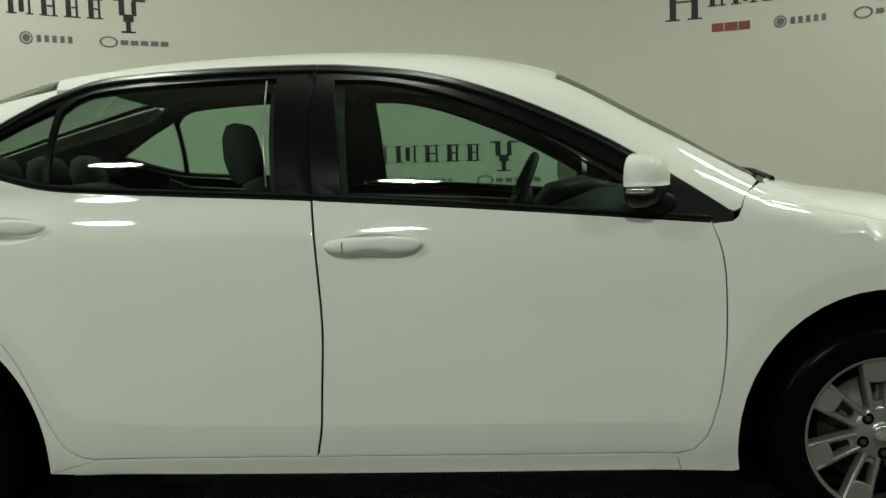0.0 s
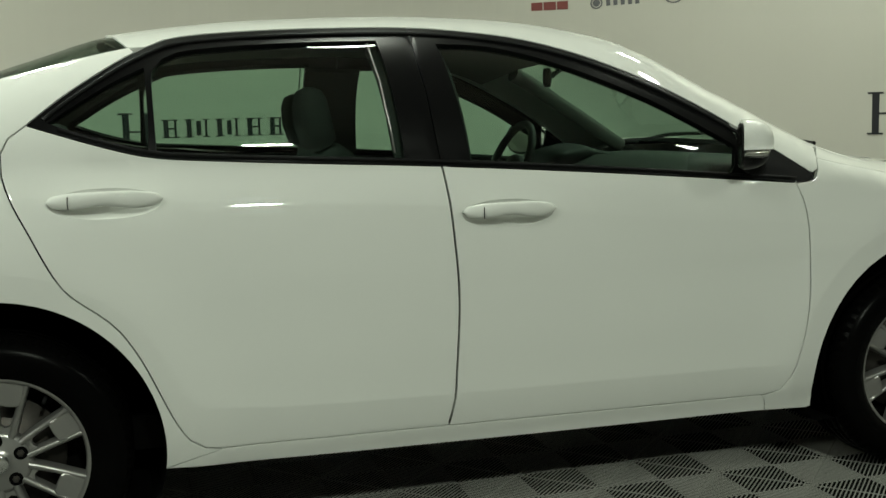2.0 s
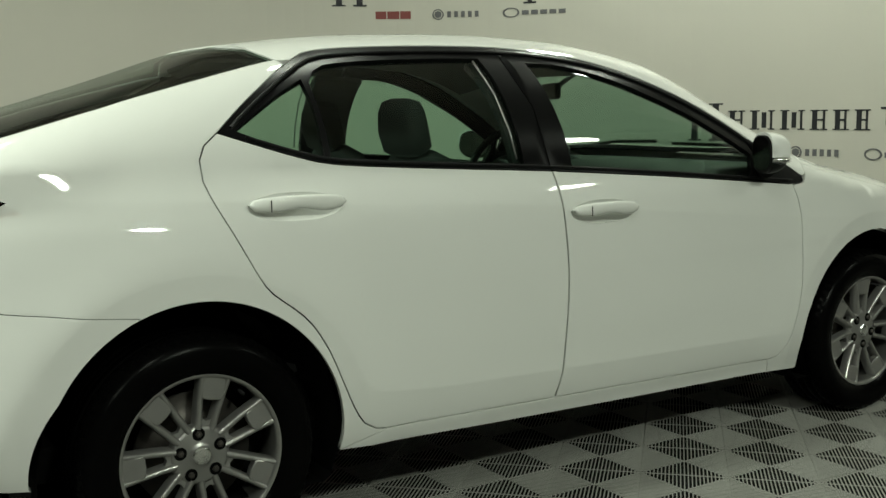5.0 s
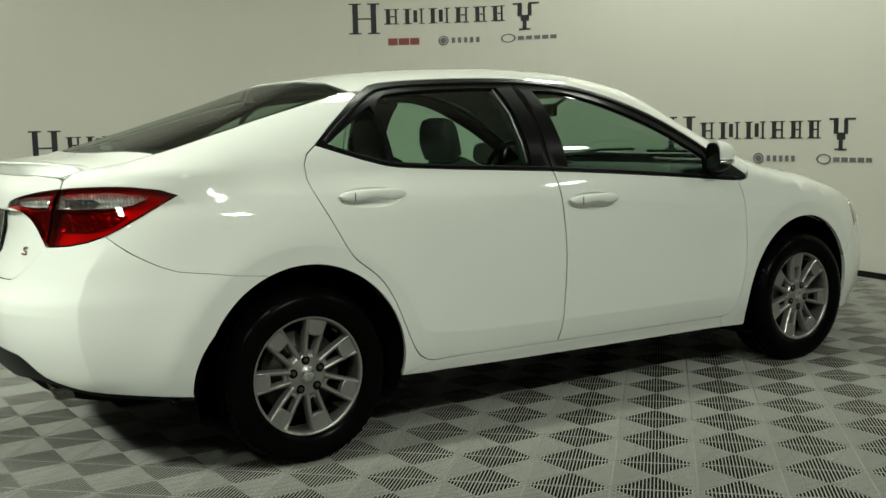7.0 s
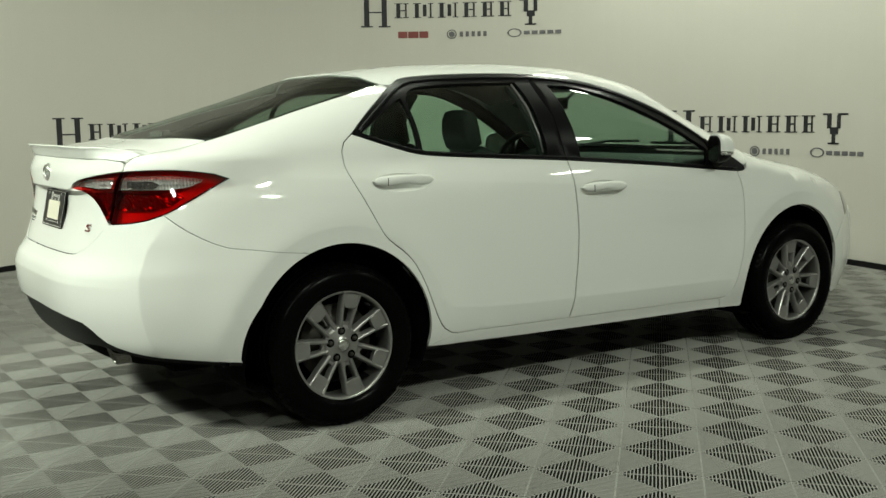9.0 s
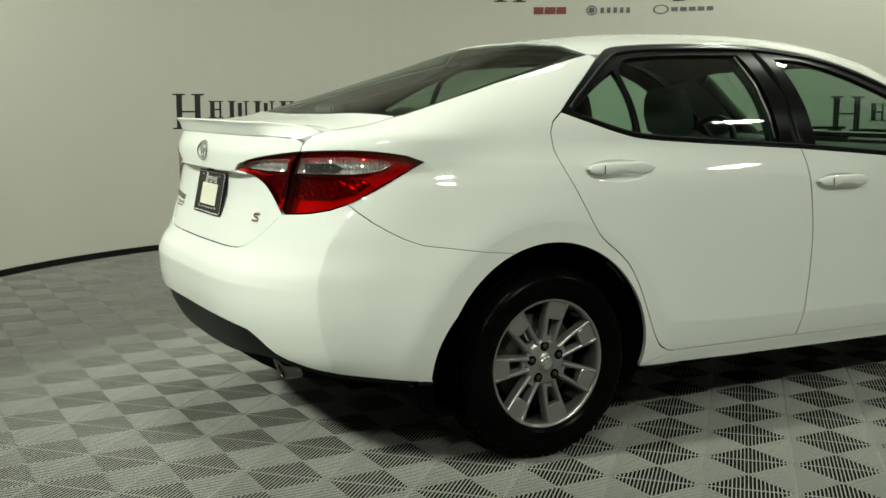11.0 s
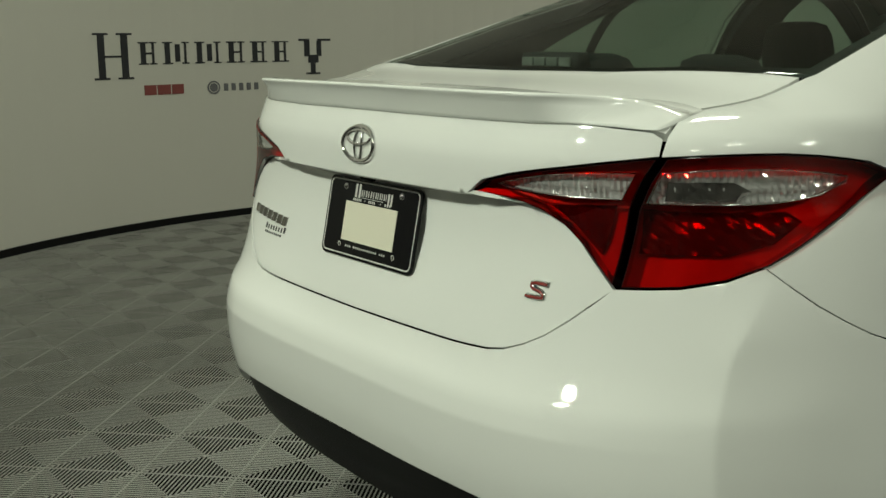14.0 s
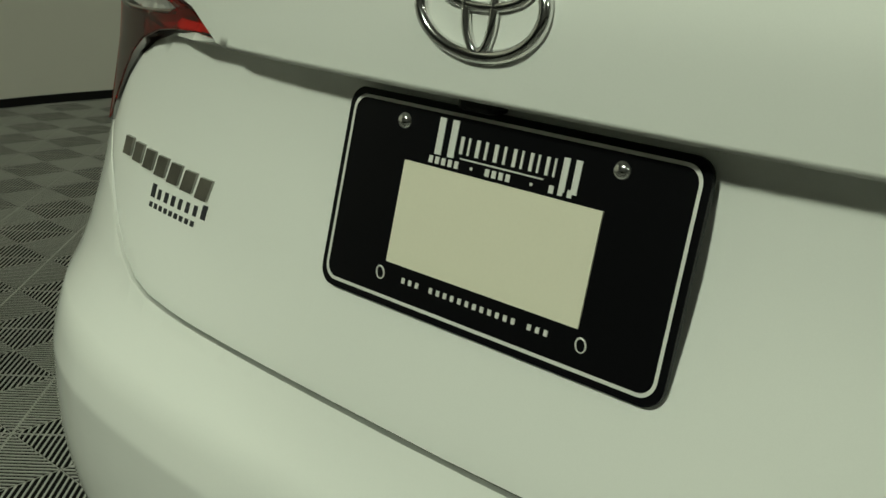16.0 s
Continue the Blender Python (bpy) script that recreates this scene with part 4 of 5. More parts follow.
for side_sign in (1, -1):
    for name, outline, window, face in (("tail_lamp", lamp_outer, clear_out, hull), ("boot_lamp", lamp_inner, clear_in, hull)):
        unit = empty(name)
        unit.parent = car
        unit["label"] = "red tail lamp with a clear upper window"

        def placed(part_name, shape, mat, note, **how):
            v, f, n = skin(shape, face, **how)
            if side_sign < 0:
                v, n, f = [flipped(p) for p in v], [p * Vector((1, -1, 1)) for p in n], [tuple(reversed(q)) for q in f]
            part(part_name, v, f, mat, unit, note, normals=n)

        body = shrunk(outline, 0.0038)
        placed("rim", outline, DARK_RED, "dark red glossy rim", res=0.03, gap=0.0025, lift=0.003, depth=0.03, holes=[body])
        placed("lens", body, RED_LENS, "deep red lens", res=0.03, gap=0.0, lift=0.0045, depth=0.002, holes=[window], soft=False)
        placed("window", window, CLEAR_LENS, "clear plastic window", res=0.03, gap=0.0, lift=0.0045, depth=0.003, soft=False)
        # a ribbed silver reflector behind the clear window, with bright edges
        dice = random.Random(7)
        v, f, n = skin(window, face, res=0.0042, gap=0.0, lift=-0.010, depth=0.012, soft=False)
        v = [p + q * (0.0016 * math.sin((p.y - 0.8 * p.x) * 2 * math.pi / 0.0125) + 0.0011 * math.sin(p.z * 2 * math.pi / 0.017) + dice.uniform(-0.0005, 0.0005)) for p, q in zip(v, n)]
        if side_sign < 0:
            v, f = [flipped(p) for p in v], [tuple(reversed(q)) for q in f]
        part("reflector", v, f, REFLECTOR, unit, "bright silver ribbed reflector", smooth=False)
        v, f = tube([face(*q) + Vector((0.0, -0.0015, 0)) for q in shrunk(window, 0.0015)], 0.0016, 6, closed=True)
        if side_sign < 0:
            v, f = [flipped(p) for p in v], [tuple(reversed(q)) for q in f]
        part("window_edge", v, f, CHROME, unit, "bright edge of the clear window")
        # a smooth red bowl, and dark faceted chambers in it
        v, f, n = skin(body, face, res=0.012, gap=0.0, lift=-0.024, depth=0.002, soft=False)
        v = [p + q * dice.uniform(-0.0003, 0.0003) for p, q in zip(v, n)]
        if side_sign < 0:
            v, f = [flipped(p) for p in v], [tuple(reversed(q)) for q in f]
        part("bowl", v, f, RED_BOWL, unit, "pale bowl behind the red lens")
        for shape, mat, deep in LAMP_CHAMBERS[name]:
            v, f, n = skin(rounded(shape, keep=range(len(shape)), step=0.02), face, res=0.008, gap=0.0, lift=deep, depth=0.010, soft=False)
            v = [p + q * (0.0010 * math.sin((p.y - 0.8 * p.x) * 2 * math.pi / 0.021) + dice.uniform(-0.0013, 0.0013)) for p, q in zip(v, n)]
            if side_sign < 0:
                v, f = [flipped(p) for p in v], [tuple(reversed(q)) for q in f]
            part("bulb_chamber", v, f, mat, unit, "dark bulb chamber", smooth=False)
        # the band between the clear and the red part
        edge = [window[i] for i in range(len(window)) if window[i][1] < 0.966]
        if len(edge) > 2:
            v, f = tube([face(*q) + Vector((0, 0.004, 0)) for q in sorted(edge)], 0.0018, 6)
            if side_sign < 0:
                v, f = [flipped(p) for p in v], [tuple(reversed(q)) for q in f]
            part("lens_joint", v, f, DARK_RED, unit, "dark joint")

# side windows: black frames with panes in them
GLASS_REAR = [(-0.932, 1.062), (-0.934, 1.20), (-0.930, 1.278), (-0.900, 1.310), (-0.86, 1.328), (-0.72, 1.343), (-0.50, 1.353), (-0.315, 1.356), (-0.306, 1.20), (-0.296, 1.030), (-0.55, 1.044), (-0.75, 1.055)]
GLASS_QUARTER = [(-1.190, 1.146), (-1.10, 1.205), (-1.02, 1.252), (-0.949, 1.286), (-0.949, 1.16), (-0.952, 1.072), (-1.06, 1.098)]
GLASS_FRONT = [(-0.145, 1.344), (0.001, 1.336), (0.16, 1.297), (0.318, 1.236), (0.48, 1.161), (0.649, 1.066), (0.705, 1.03), (0.69, 0.975), (0.672, 0.950), (0.25, 0.990), (-0.115, 1.018)]
glass_rear = rounded(GLASS_REAR, keep=(0, 7, 9), step=0.03)
glass_quarter = rounded(GLASS_QUARTER, keep=(0, 3, 5), step=0.03)
glass_front = rounded(GLASS_FRONT, keep=(0, 6, 8, 10), step=0.03)
frame_rear = joined([p for p in belt_line if p[0] < -0.2], [(-0.197, 1.008), (-0.212, 1.20), (-0.205, 1.396)], [p for p in reversed(dlo_top) if p[0] < -0.215])
frame_front = joined([(-0.205, 1.396), (-0.212, 1.20), (-0.197, 1.008)], [p for p in belt_line if -0.19 < p[0] < 0.735], [(0.735, 0.934)], [p for p in reversed(dlo_top) if -0.2 < p[0] < 0.735 and p[1] > 1.0])
sail = joined([(0.737, 0.934)], [p for p in dlo_top if p[0] > 0.737 and p[1] > 0.96], line([(0.93, 0.954), (0.947, 0.936), (0.946, 0.924), (0.930, 0.919), (0.884, 0.918)]))
panel("rear_window_frame", frame_rear, side, BLACK_GLOSS, car, "gloss black rear door window frame", mirror=True, res=0.04, lift=-0.002, holes=[glass_rear, glass_quarter], depth=0.02, gap=0.001, soft=False)
panel("front_window_frame", frame_front, side, BLACK_GLOSS, car, "gloss black front door window frame", mirror=True, res=0.04, lift=-0.002, holes=[glass_front], depth=0.02, gap=0.001, soft=False)
panel("mirror_sail", sail, side, BLACK_PLASTIC, car, "black plastic corner at the mirror", mirror=True, res=0.03, lift=-0.001, gap=0.001, soft=False)
for name, shape in (("rear_door_glass", glass_rear), ("quarter_glass", glass_quarter), ("front_door_glass", glass_front)):
    panel(name, shape, side, SIDE_GLASS, car, "green tinted window pane", mirror=True, res=0.05, gap=0.0, lift=-0.009, depth=0.004, soft=False)
# the light line mirrored in the window channel, made as a pale strip
v, f = tube([side(x, z) + Vector((0, 0.003, 0)) for x, z in ((-0.343, 1.345), (-0.336, 1.24), (-0.328, 1.13), (-0.322, 1.045))], 0.0028, 6)
mirrored("channel_glint", v, f, ALLOY, car, "thin pale strip for the reflection beside the pane")
# raised weather strip along the top of the frames, and the belt moulding
for name, run, r, mat in (("window_moulding", [p for p in dlo_top if -1.2 < p[0] < 0.8], 0.006, BLACK_PLASTIC), ("belt_moulding", [p for p in belt_line if -1.19 < p[0]], 0.0055, BLACK_PLASTIC)):
    up = 0.012 if name == "belt_moulding" else -0.022
    v, f = tube([side(x, z + up) + Vector((0, -0.001, 0)) for x, z in run], r, 6)
    mirrored(name, v, f, mat, car, "thin black rubber moulding")


# ---- underbody and wheel housings ----
bm = bmesh.new()
box(bm, -1.98, 1.86, -0.66, 0.66, 0.27, 0.36)
box(bm, -0.92, 0.92, -0.74, 0.74, 0.262, 0.42)
from_bm("underbody", bm, SHADOW, car, "underbody in shade colour")
for c in (-WHEEL_X, WHEEL_X):
    for sgn in (-1, 1):
        prof = [(0.0, 0.38), (0.36, 0.38), (0.395, 0.42), (0.400, 0.60), (0.401, 0.815)]
        v, f = lathe(prof, 40, (0, 0, 0))
        keep = [(p.x + c, sgn * min(p.y, -side(p.x + c, max(0.2, p.z + ARCH_Z + 0.005)).y - 0.012), max(0.17, p.z + ARCH_Z + 0.005)) for p in v]
        part("wheel_housing", keep, f, SHADOW, car, "black wheel housing", smooth=False)
# inner shell behind the panel gaps, coloured as dark as the shade in them
shell = joined([(-0.96, 0.27), (0.93, 0.24)], arch(WHEEL_X, 188, 30), [(1.78, 0.56), (1.78, 0.68)], line([(1.7, 0.76), (1.2, 0.90), (0.9, 0.90)]), [p for p in reversed(belt_line) if p[0] < 0.88],
               [(-1.30, 1.05), (-1.70, 1.03), (-1.72, 0.85), (-1.72, 0.60)], arch(-WHEEL_X, 130, -8))
panel("inner_shell", shell, side, SHADOW, car, "inner body in shade colour behind the gaps", mirror=True, res=0.08, gap=0.0, lift=-0.022, depth=0.01, soft=False)
tail_shell = [(-0.70, 0.30), (0.70, 0.30), (0.72, 0.80), (0.66, 1.0), (0.60, 1.045), (-0.60, 1.045), (-0.66, 1.0), (-0.72, 0.80)]
panel("tail_shell", rounded(tail_shell, keep=range(8), step=0.06), lambda y, z: rear(y, z) + Vector((0.055, 0, 0)), SHADOW, car, "inner tail in shade colour behind the gaps", res=0.08, gap=0.0, depth=0.01, soft=False)
nose_out = [(-0.62, 0.20), (0.62, 0.20), (0.66, 0.45), (0.62, 0.66), (-0.62, 0.66), (-0.66, 0.45)]
panel("front_bumper", rounded(nose_out, keep=range(6), step=0.06), nose, PAINT, car, "white front bumper", res=0.06, gap=0.0, soft=False)
panel("grille", rounded([(-0.60, 0.665), (0.60, 0.665), (0.55, 0.76), (-0.55, 0.76)], keep=range(4), step=0.06), nose, BLACK_PLASTIC, car, "black front grille", res=0.06, gap=0.0, soft=False)
head = [(1.873, 0.628), (1.97, 0.662), (2.04, 0.70), (2.0, 0.745), (1.93, 0.758), (1.866, 0.759), (1.866, 0.70)]
panel("headlamp", rounded(head, keep=(0, 2), step=0.03), lambda x, z: side(min(x, 2.1), z), HEADLAMP, car, "smoky clear wraparound headlamp", mirror=True, res=0.04, lift=0.001)

# ---- wheels ----
def wheel(x, sgn, turn, nuts):
    """A road wheel: tyre with tread grooves, silver spoked wheel with nuts, brake disc behind."""
    hub = empty("wheel", x, sgn * 0.0, HUB_Z)
    hub.parent = car
    ys = -1 if sgn < 0 else 1
    face = 0.838

    def put(name, v, f, mat, note="", smooth=True):
        pts = [(p[0], ys * p[1], p[2]) for p in v]
        fs = f if ys > 0 else [tuple(reversed(q)) for q in f]
        return part(name, pts, fs, mat, hub, note, smooth)

    prof = [(0.212, 0.835), (0.222, 0.845), (0.235, 0.852), (0.262, 0.860), (0.285, 0.857), (0.303, 0.846), (0.313, 0.830)]
    for g in range(4):
        a = 0.822 - g * 0.04
        prof += [(0.3190, a), (0.3195, a - 0.028), (0.311, a - 0.030), (0.311, a - 0.037)]
    prof += [(0.3190, 0.662), (0.306, 0.655), (0.27, 0.652), (0.212, 0.665)]
    v, f = lathe(prof, 72, (0, 0, 0))
    put("tyre", v, f, RUBBER, "black tyre with fine tread")
    # shoulder blocks of the tread
    v, f = [], []
    for k in range(64):
        w = 2 * math.pi * k / 64
        for (r, a, dw) in ((0.305, 0.847, 0.0), (0.3195, 0.826, 0.0), (0.3198, 0.800, 0.02), (0.3195, 0.826, 0.05), (0.305, 0.847, 0.05), (0.3198, 0.800, 0.07)):
            v.append((r * math.cos(w + dw), a, r * math.sin(w + dw)))
        b = 6 * k
        f += [(b, b + 1, b + 3, b + 4), (b + 1, b + 2, b + 5, b + 3)]
    put("tread", v, f, RUBBER, "")
    v, f = lathe([(0.214, 0.700), (0.205, 0.78), (0.203, 0.822), (0.206, 0.834), (0.213, 0.839), (0.219, 0.838), (0.222, 0.832), (0.222, 0.81)], 72, (0, 0, 0))
    put("rim", v, f, ALLOY, "silver wheel rim")
    v, f = lathe([(0.0, 0.735), (0.15, 0.735), (0.155, 0.742), (0.155, 0.760), (0.0, 0.760)], 48, (0, 0, 0))
    put("brake_disc", v, f, STEEL, "dull steel brake disc")
    v, f = lathe([(0.0, 0.71), (0.21, 0.71)], 48, (0, 0, 0))
    put("inner_dish", v, f, SHADOW, "")

    # seven pairs of spokes: bars that run from the hub to the rim, with a plate between each pair at the rim
    def slab(outline, y_front, y_back, rolled=0.004):
        n = len(outline)
        cx, cz = sum(p[0] for p in outline) / n, sum(p[1] for p in outline) / n
        v = [(p[0], y_back, p[1]) for p in outline]
        v += [(p[0], (y_front(p) if callable(y_front) else y_front) - rolled, p[1]) for p in outline]
        v += [(p[0] + (cx - p[0]) * 0.10, (y_front(p) if callable(y_front) else y_front), p[1] + (cz - p[1]) * 0.10) for p in outline]
        f = [tuple(reversed([2 * n + i for i in range(n)]))]
        for i in range(n):
            j = (i + 1) % n
            f += [(i, j, n + j, n + i), (n + i, n + j, 2 * n + j, 2 * n + i)]
        return v, [tuple(reversed(q)) for q in f]

    for k in range(7):
        w0 = radians(turn + 360 / 7 * k)
        d0, t0 = Vector((math.cos(w0), math.sin(w0))), Vector((-math.sin(w0), math.cos(w0)))
        for half in (-1, 1):
            # one rib: a ridged bar from the hub to the rim
            a, b = d0 * 0.066 + t0 * half * 0.0185, d0 * 0.204 + t0 * half * 0.035
            run = (b - a).normalized()
            off = Vector((-run.y, run.x))
            v, f = [], []
            for i in range(9):
                u = i / 8
                p = a + (b - a) * u
                r = p.length
                wide, y = 0.0085 - 0.001 * u, 0.823 + 0.012 * u - 0.004 * math.sin(math.pi * u)
                for o, dy in ((-1.25, -0.034), (-1.0, -0.006), (-0.45, -0.0008), (0.0, 0.0), (0.45, -0.0008), (1.0, -0.006), (1.25, -0.034)):
                    q = p + off * wide * o
                    v.append((q.x, y + dy, q.y))
            for i in range(8):
                f += [(i * 7 + j, i * 7 + j + 1, i * 7 + 8 + j, i * 7 + 7 + j) for j in range(6)]
            put("spoke", v, f, ALLOY, "silver spoke")
        # the plate that fills the outer half between the two ribs
        o = [d0 * 0.152 - t0 * 0.028, d0 * 0.147 - t0 * 0.021, d0 * 0.145, d0 * 0.147 + t0 * 0.021, d0 * 0.152 + t0 * 0.028, d0 * 0.206 + t0 * 0.035, d0 * 0.2095, d0 * 0.206 - t0 * 0.035]
        v, f = slab([(p.x, p.y) for p in o], 0.829, 0.806, 0.002)
        put("spoke_plate", v, f, ALLOY, "flat silver plate at the rim", smooth=False)
        # the web between the ribs next to the hub
        o = [d0 * 0.062 - t0 * 0.02, d0 * 0.062 + t0 * 0.02, d0 * 0.098 + t0 * 0.020, d0 * 0.088, d0 * 0.098 - t0 * 0.020]
        v, f = slab([(p.x, p.y) for p in o], 0.812, 0.795, 0.004)
        put("spoke_web", v, f, ALLOY, "", smooth=False)
    v, f = lathe([(0.0, 0.826), (0.026, 0.826), (0.030, 0.823), (0.036, 0.820), (0.066, 0.820), (0.075, 0.816), (0.080, 0.808), (0.081, 0.79)], 56, (0, 0, 0))
    put("hub_cap", v, f, ALLOY, "silver wheel centre")
    v, f = lathe([(0.025, 0.826), (0.023, 0.830), (0.017, 0.831), (0.0, 0.8313)], 24, (0, 0, 0))
    put("centre_badge", v, f, CHROME, "small chrome centre disc")
    for k in range(5):
        w = radians(nuts + 72 * k)
        c = Vector((0.056 * math.cos(w), 0, 0.056 * math.sin(w)))
        # flat black disc on the hub face paints the shade of a recess
        v, f = lathe([(0.0, 0.8207), (0.0150, 0.8207), (0.0165, 0.8209), (0.0172, 0.8195)], 20, c)
        put("nut_shade", v, f, SHADOW, "black disc for the shade of a nut recess")
        v, f = lathe([(0.0, 0.828), (0.006, 0.8275), (0.0092, 0.8235), (0.0092, 0.815)], 6, c)
        put("wheel_nut", v, f, STEEL, "dark wheel nut", smooth=False)
    w = radians(turn - 180 / 7)
    v, f = tube([(0.19 * math.cos(w), 0.80, 0.19 * math.sin(w)), (0.186 * math.cos(w), 0.836, 0.186 * math.sin(w))], 0.005, 8)
    put("valve", v, f, BLACK_PLASTIC, "")


wheel(-WHEEL_X, -1, 78, 95)
wheel(WHEEL_X, -1, 95, 60)
wheel(-WHEEL_X, 1, 40, 20)
wheel(WHEEL_X, 1, 12, 0)

# ---- door handles ----
def handle(x0, x1, z, name):
    """A grab handle on its recess: a bowed bar with a split cap at the rear, over a shallow bowl."""
    n = 24
    for sgn in (1, -1):
        thing = empty(name)
        thing.parent = car
        thing["label"] = "white pull door handle"
        verts, faces = [], []
        for i in range(n + 1):
            t = i / n
            x = x0 + (x1 - x0) * t
            s = math.sin(math.pi * min(1, max(0, t))) ** 0.34
            h = 0.0255 * s + 0.001
            drop = 0.0085 * math.exp(-((t - 0.48) / 0.2) ** 2)
            out = 0.034 * math.sin(math.pi * (0.06 + 0.88 * t)) ** 0.6
            o = side(x, z)
            for k in range(10):
                w = 2 * math.pi * k / 10
                verts.append((o.x, sgn * (o.y - out + 0.011 * math.cos(w)), o.z + 0.003 + drop * 0.7 + (h - drop) * math.sin(w)))
        for i in range(n):
            for k in range(10):
                l = (k + 1) % 10
                q = (i * 10 + k, i * 10 + l, (i + 1) * 10 + l, (i + 1) * 10 + k)
                faces.append(q if sgn > 0 else tuple(reversed(q)))
        faces += [tuple(range(10)), tuple(n * 10 + k for k in range(10))]
        part("grip", verts, faces, PAINT, thing, "white grip")
        o = side(x0 + 0.052, z)
        v, f = tube([(o.x, sgn * (o.y - 0.040), o.z + 0.016), (o.x - 0.001, sgn * (o.y - 0.0425), o.z), (o.x, sgn * (o.y - 0.040), o.z - 0.014)], 0.0014, 6)
        part("cap_joint", v, f, BLACK_PLASTIC, thing, "thin dark joint")
        ring = bowl_ring(x0, x1, z)
        cx, cz = 0.5 * (x0 + x1), z - 0.006

        def bowl(a, b):
            p = side(a, b)
            q = ((a - cx) / (0.5 * (x1 - x0))) ** 2 + ((b - cz) / 0.038) ** 2
            p.y += 0.016 * max(0.0, 1 - q) ** 0.6 - 0.0006
            return p

        v, f, nn = skin(ring, bowl, res=0.012, gap=0.0, depth=0.003, soft=False)
        flip = Vector((1, sgn, 1))
        part("bowl", [p * flip for p in v], f if sgn > 0 else [tuple(reversed(q)) for q in f], PAINT, thing, "white handle surround", normals=[p * flip for p in nn])


for name, (x0, x1, z) in HANDLES.items():
    handle(x0, x1, z, name)

# ---- door mirrors ----
for sgn in (1, -1):
    mirror = empty("door_mirror")
    mirror.parent = car
    mirror["label"] = "white door mirror with an indicator"
    swing = radians(27)

    def stood(u, v, z):
        """A place on the mirror: u ahead of its glass, v along the glass towards the car."""
        return (0.668 + u * math.cos(swing) + v * math.sin(swing), sgn * (-0.880 - u * math.sin(swing) + v * math.cos(swing)), z)

    def blob(name, centre, size, power, mat, note, lo=-1.0, hi=1.0, n=32, m=16, cut=0.0):
        verts, faces = [], []
        f1 = lambda v, e: math.copysign(abs(v) ** e, v)
        for j in range(m + 1):
            ph = math.asin(lo) + (math.asin(hi) - math.asin(lo)) * j / m
            for i in range(n):
                th = 2 * math.pi * i / n
                u = centre[0] + f1(math.cos(ph), power) * f1(math.cos(th), power) * size[0]
                v = centre[1] + f1(math.cos(ph), power) * f1(math.sin(th), power) * size[1]
                verts.append(stood(max(cut, u), v, centre[2] + f1(math.sin(ph), power) * size[2]))
        for j in range(m):
            for i in range(n):
                l = (i + 1) % n
                q = (j * n + i, j * n + l, (j + 1) * n + l, (j + 1) * n + i)
                faces.append(q if sgn > 0 else tuple(reversed(q)))
        faces += [tuple(range(n)), tuple(m * n + i for i in range(n))]
        return part(name, verts, faces, mat, mirror, note)

    blob("cover", (0.0, 0.0, 1.036), (0.092, 0.092, 0.071), 0.74, PAINT, "white mirror cover", lo=-0.10, cut=0.004)
    blob("base", (0.0, 0.004, 1.034), (0.084, 0.085, 0.070), 0.74, BLACK_PLASTIC, "black lower shell", hi=0.2, cut=0.007)
    blob("indicator", (0.034, -0.060, 1.014), (0.042, 0.036, 0.015), 0.75, CLEAR_LENS, "clear indicator window", cut=0.003)
    blob("indicator_bulb", (0.034, -0.059, 1.014), (0.038, 0.032, 0.010), 0.75, CHROME, "bright indicator inside", cut=0.006)
    loop = [2 * math.pi * k / 32 for k in range(32)]

    def rim_at(u, share):
        return [stood(u, 0.002 + share * 0.084 * math.copysign(abs(math.cos(w)) ** 0.72, math.cos(w)), 1.033 + share * 0.064 * math.copysign(abs(math.sin(w)) ** 0.72, math.sin(w))) for w in loop]

    part("mirror_rim", rim_at(0.0, 1.0) + rim_at(0.03, 1.0), [tuple(range(32))] + [(k, (k + 1) % 32, 32 + (k + 1) % 32, 32 + k) for k in range(32)], BLACK_PLASTIC, mirror,
         "black back of the mirror housing", smooth=False)
    part("mirror_pane", rim_at(-0.002, 0.9), [tuple(range(32))], DARK_CHROME, mirror, "mirror glass", smooth=False)
    v, f = tube([(0.82, sgn * -0.775, 0.962), (0.775, sgn * -0.80, 0.966), (0.720, sgn * -0.86, 0.982)], [0.036, 0.030, 0.034], 12)
    part("arm", v, f, BLACK_PLASTIC, mirror, "black mirror arm")

# ---- exhaust, wipers, mud flap ----
v, f = lathe([(0.033, 0.24), (0.033, 0.004), (0.035, -0.002), (0.037, 0.003), (0.037, 0.24)], 32, (-2.165, -0.520, 0.332), axis="x")
v = [Vector((p.x + (0.42 * (0.332 - p.z) if p.x < -2.1 else 0.0), p.y, p.z)) for p in v]
part("exhaust_tip", v, f, DARK_CHROME, car, "round dark chrome exhaust tip, cut at a slant")
for y0, y1, x1 in ((-0.60, 0.02, 1.12), (0.10, 0.62, 1.10)):
    v, f = tube([(1.115, y0, top(1.115, y0).z + 0.006), (x1 + 0.02, (y0 + y1) / 2, top(x1 + 0.02, (y0 + y1) / 2).z + 0.007), (x1 + 0.02, y1, top(x1 + 0.02, y1).z + 0.006)], 0.008, 6)
    part("wiper", v, f, BLACK_PLASTIC, car, "black windscreen wiper")


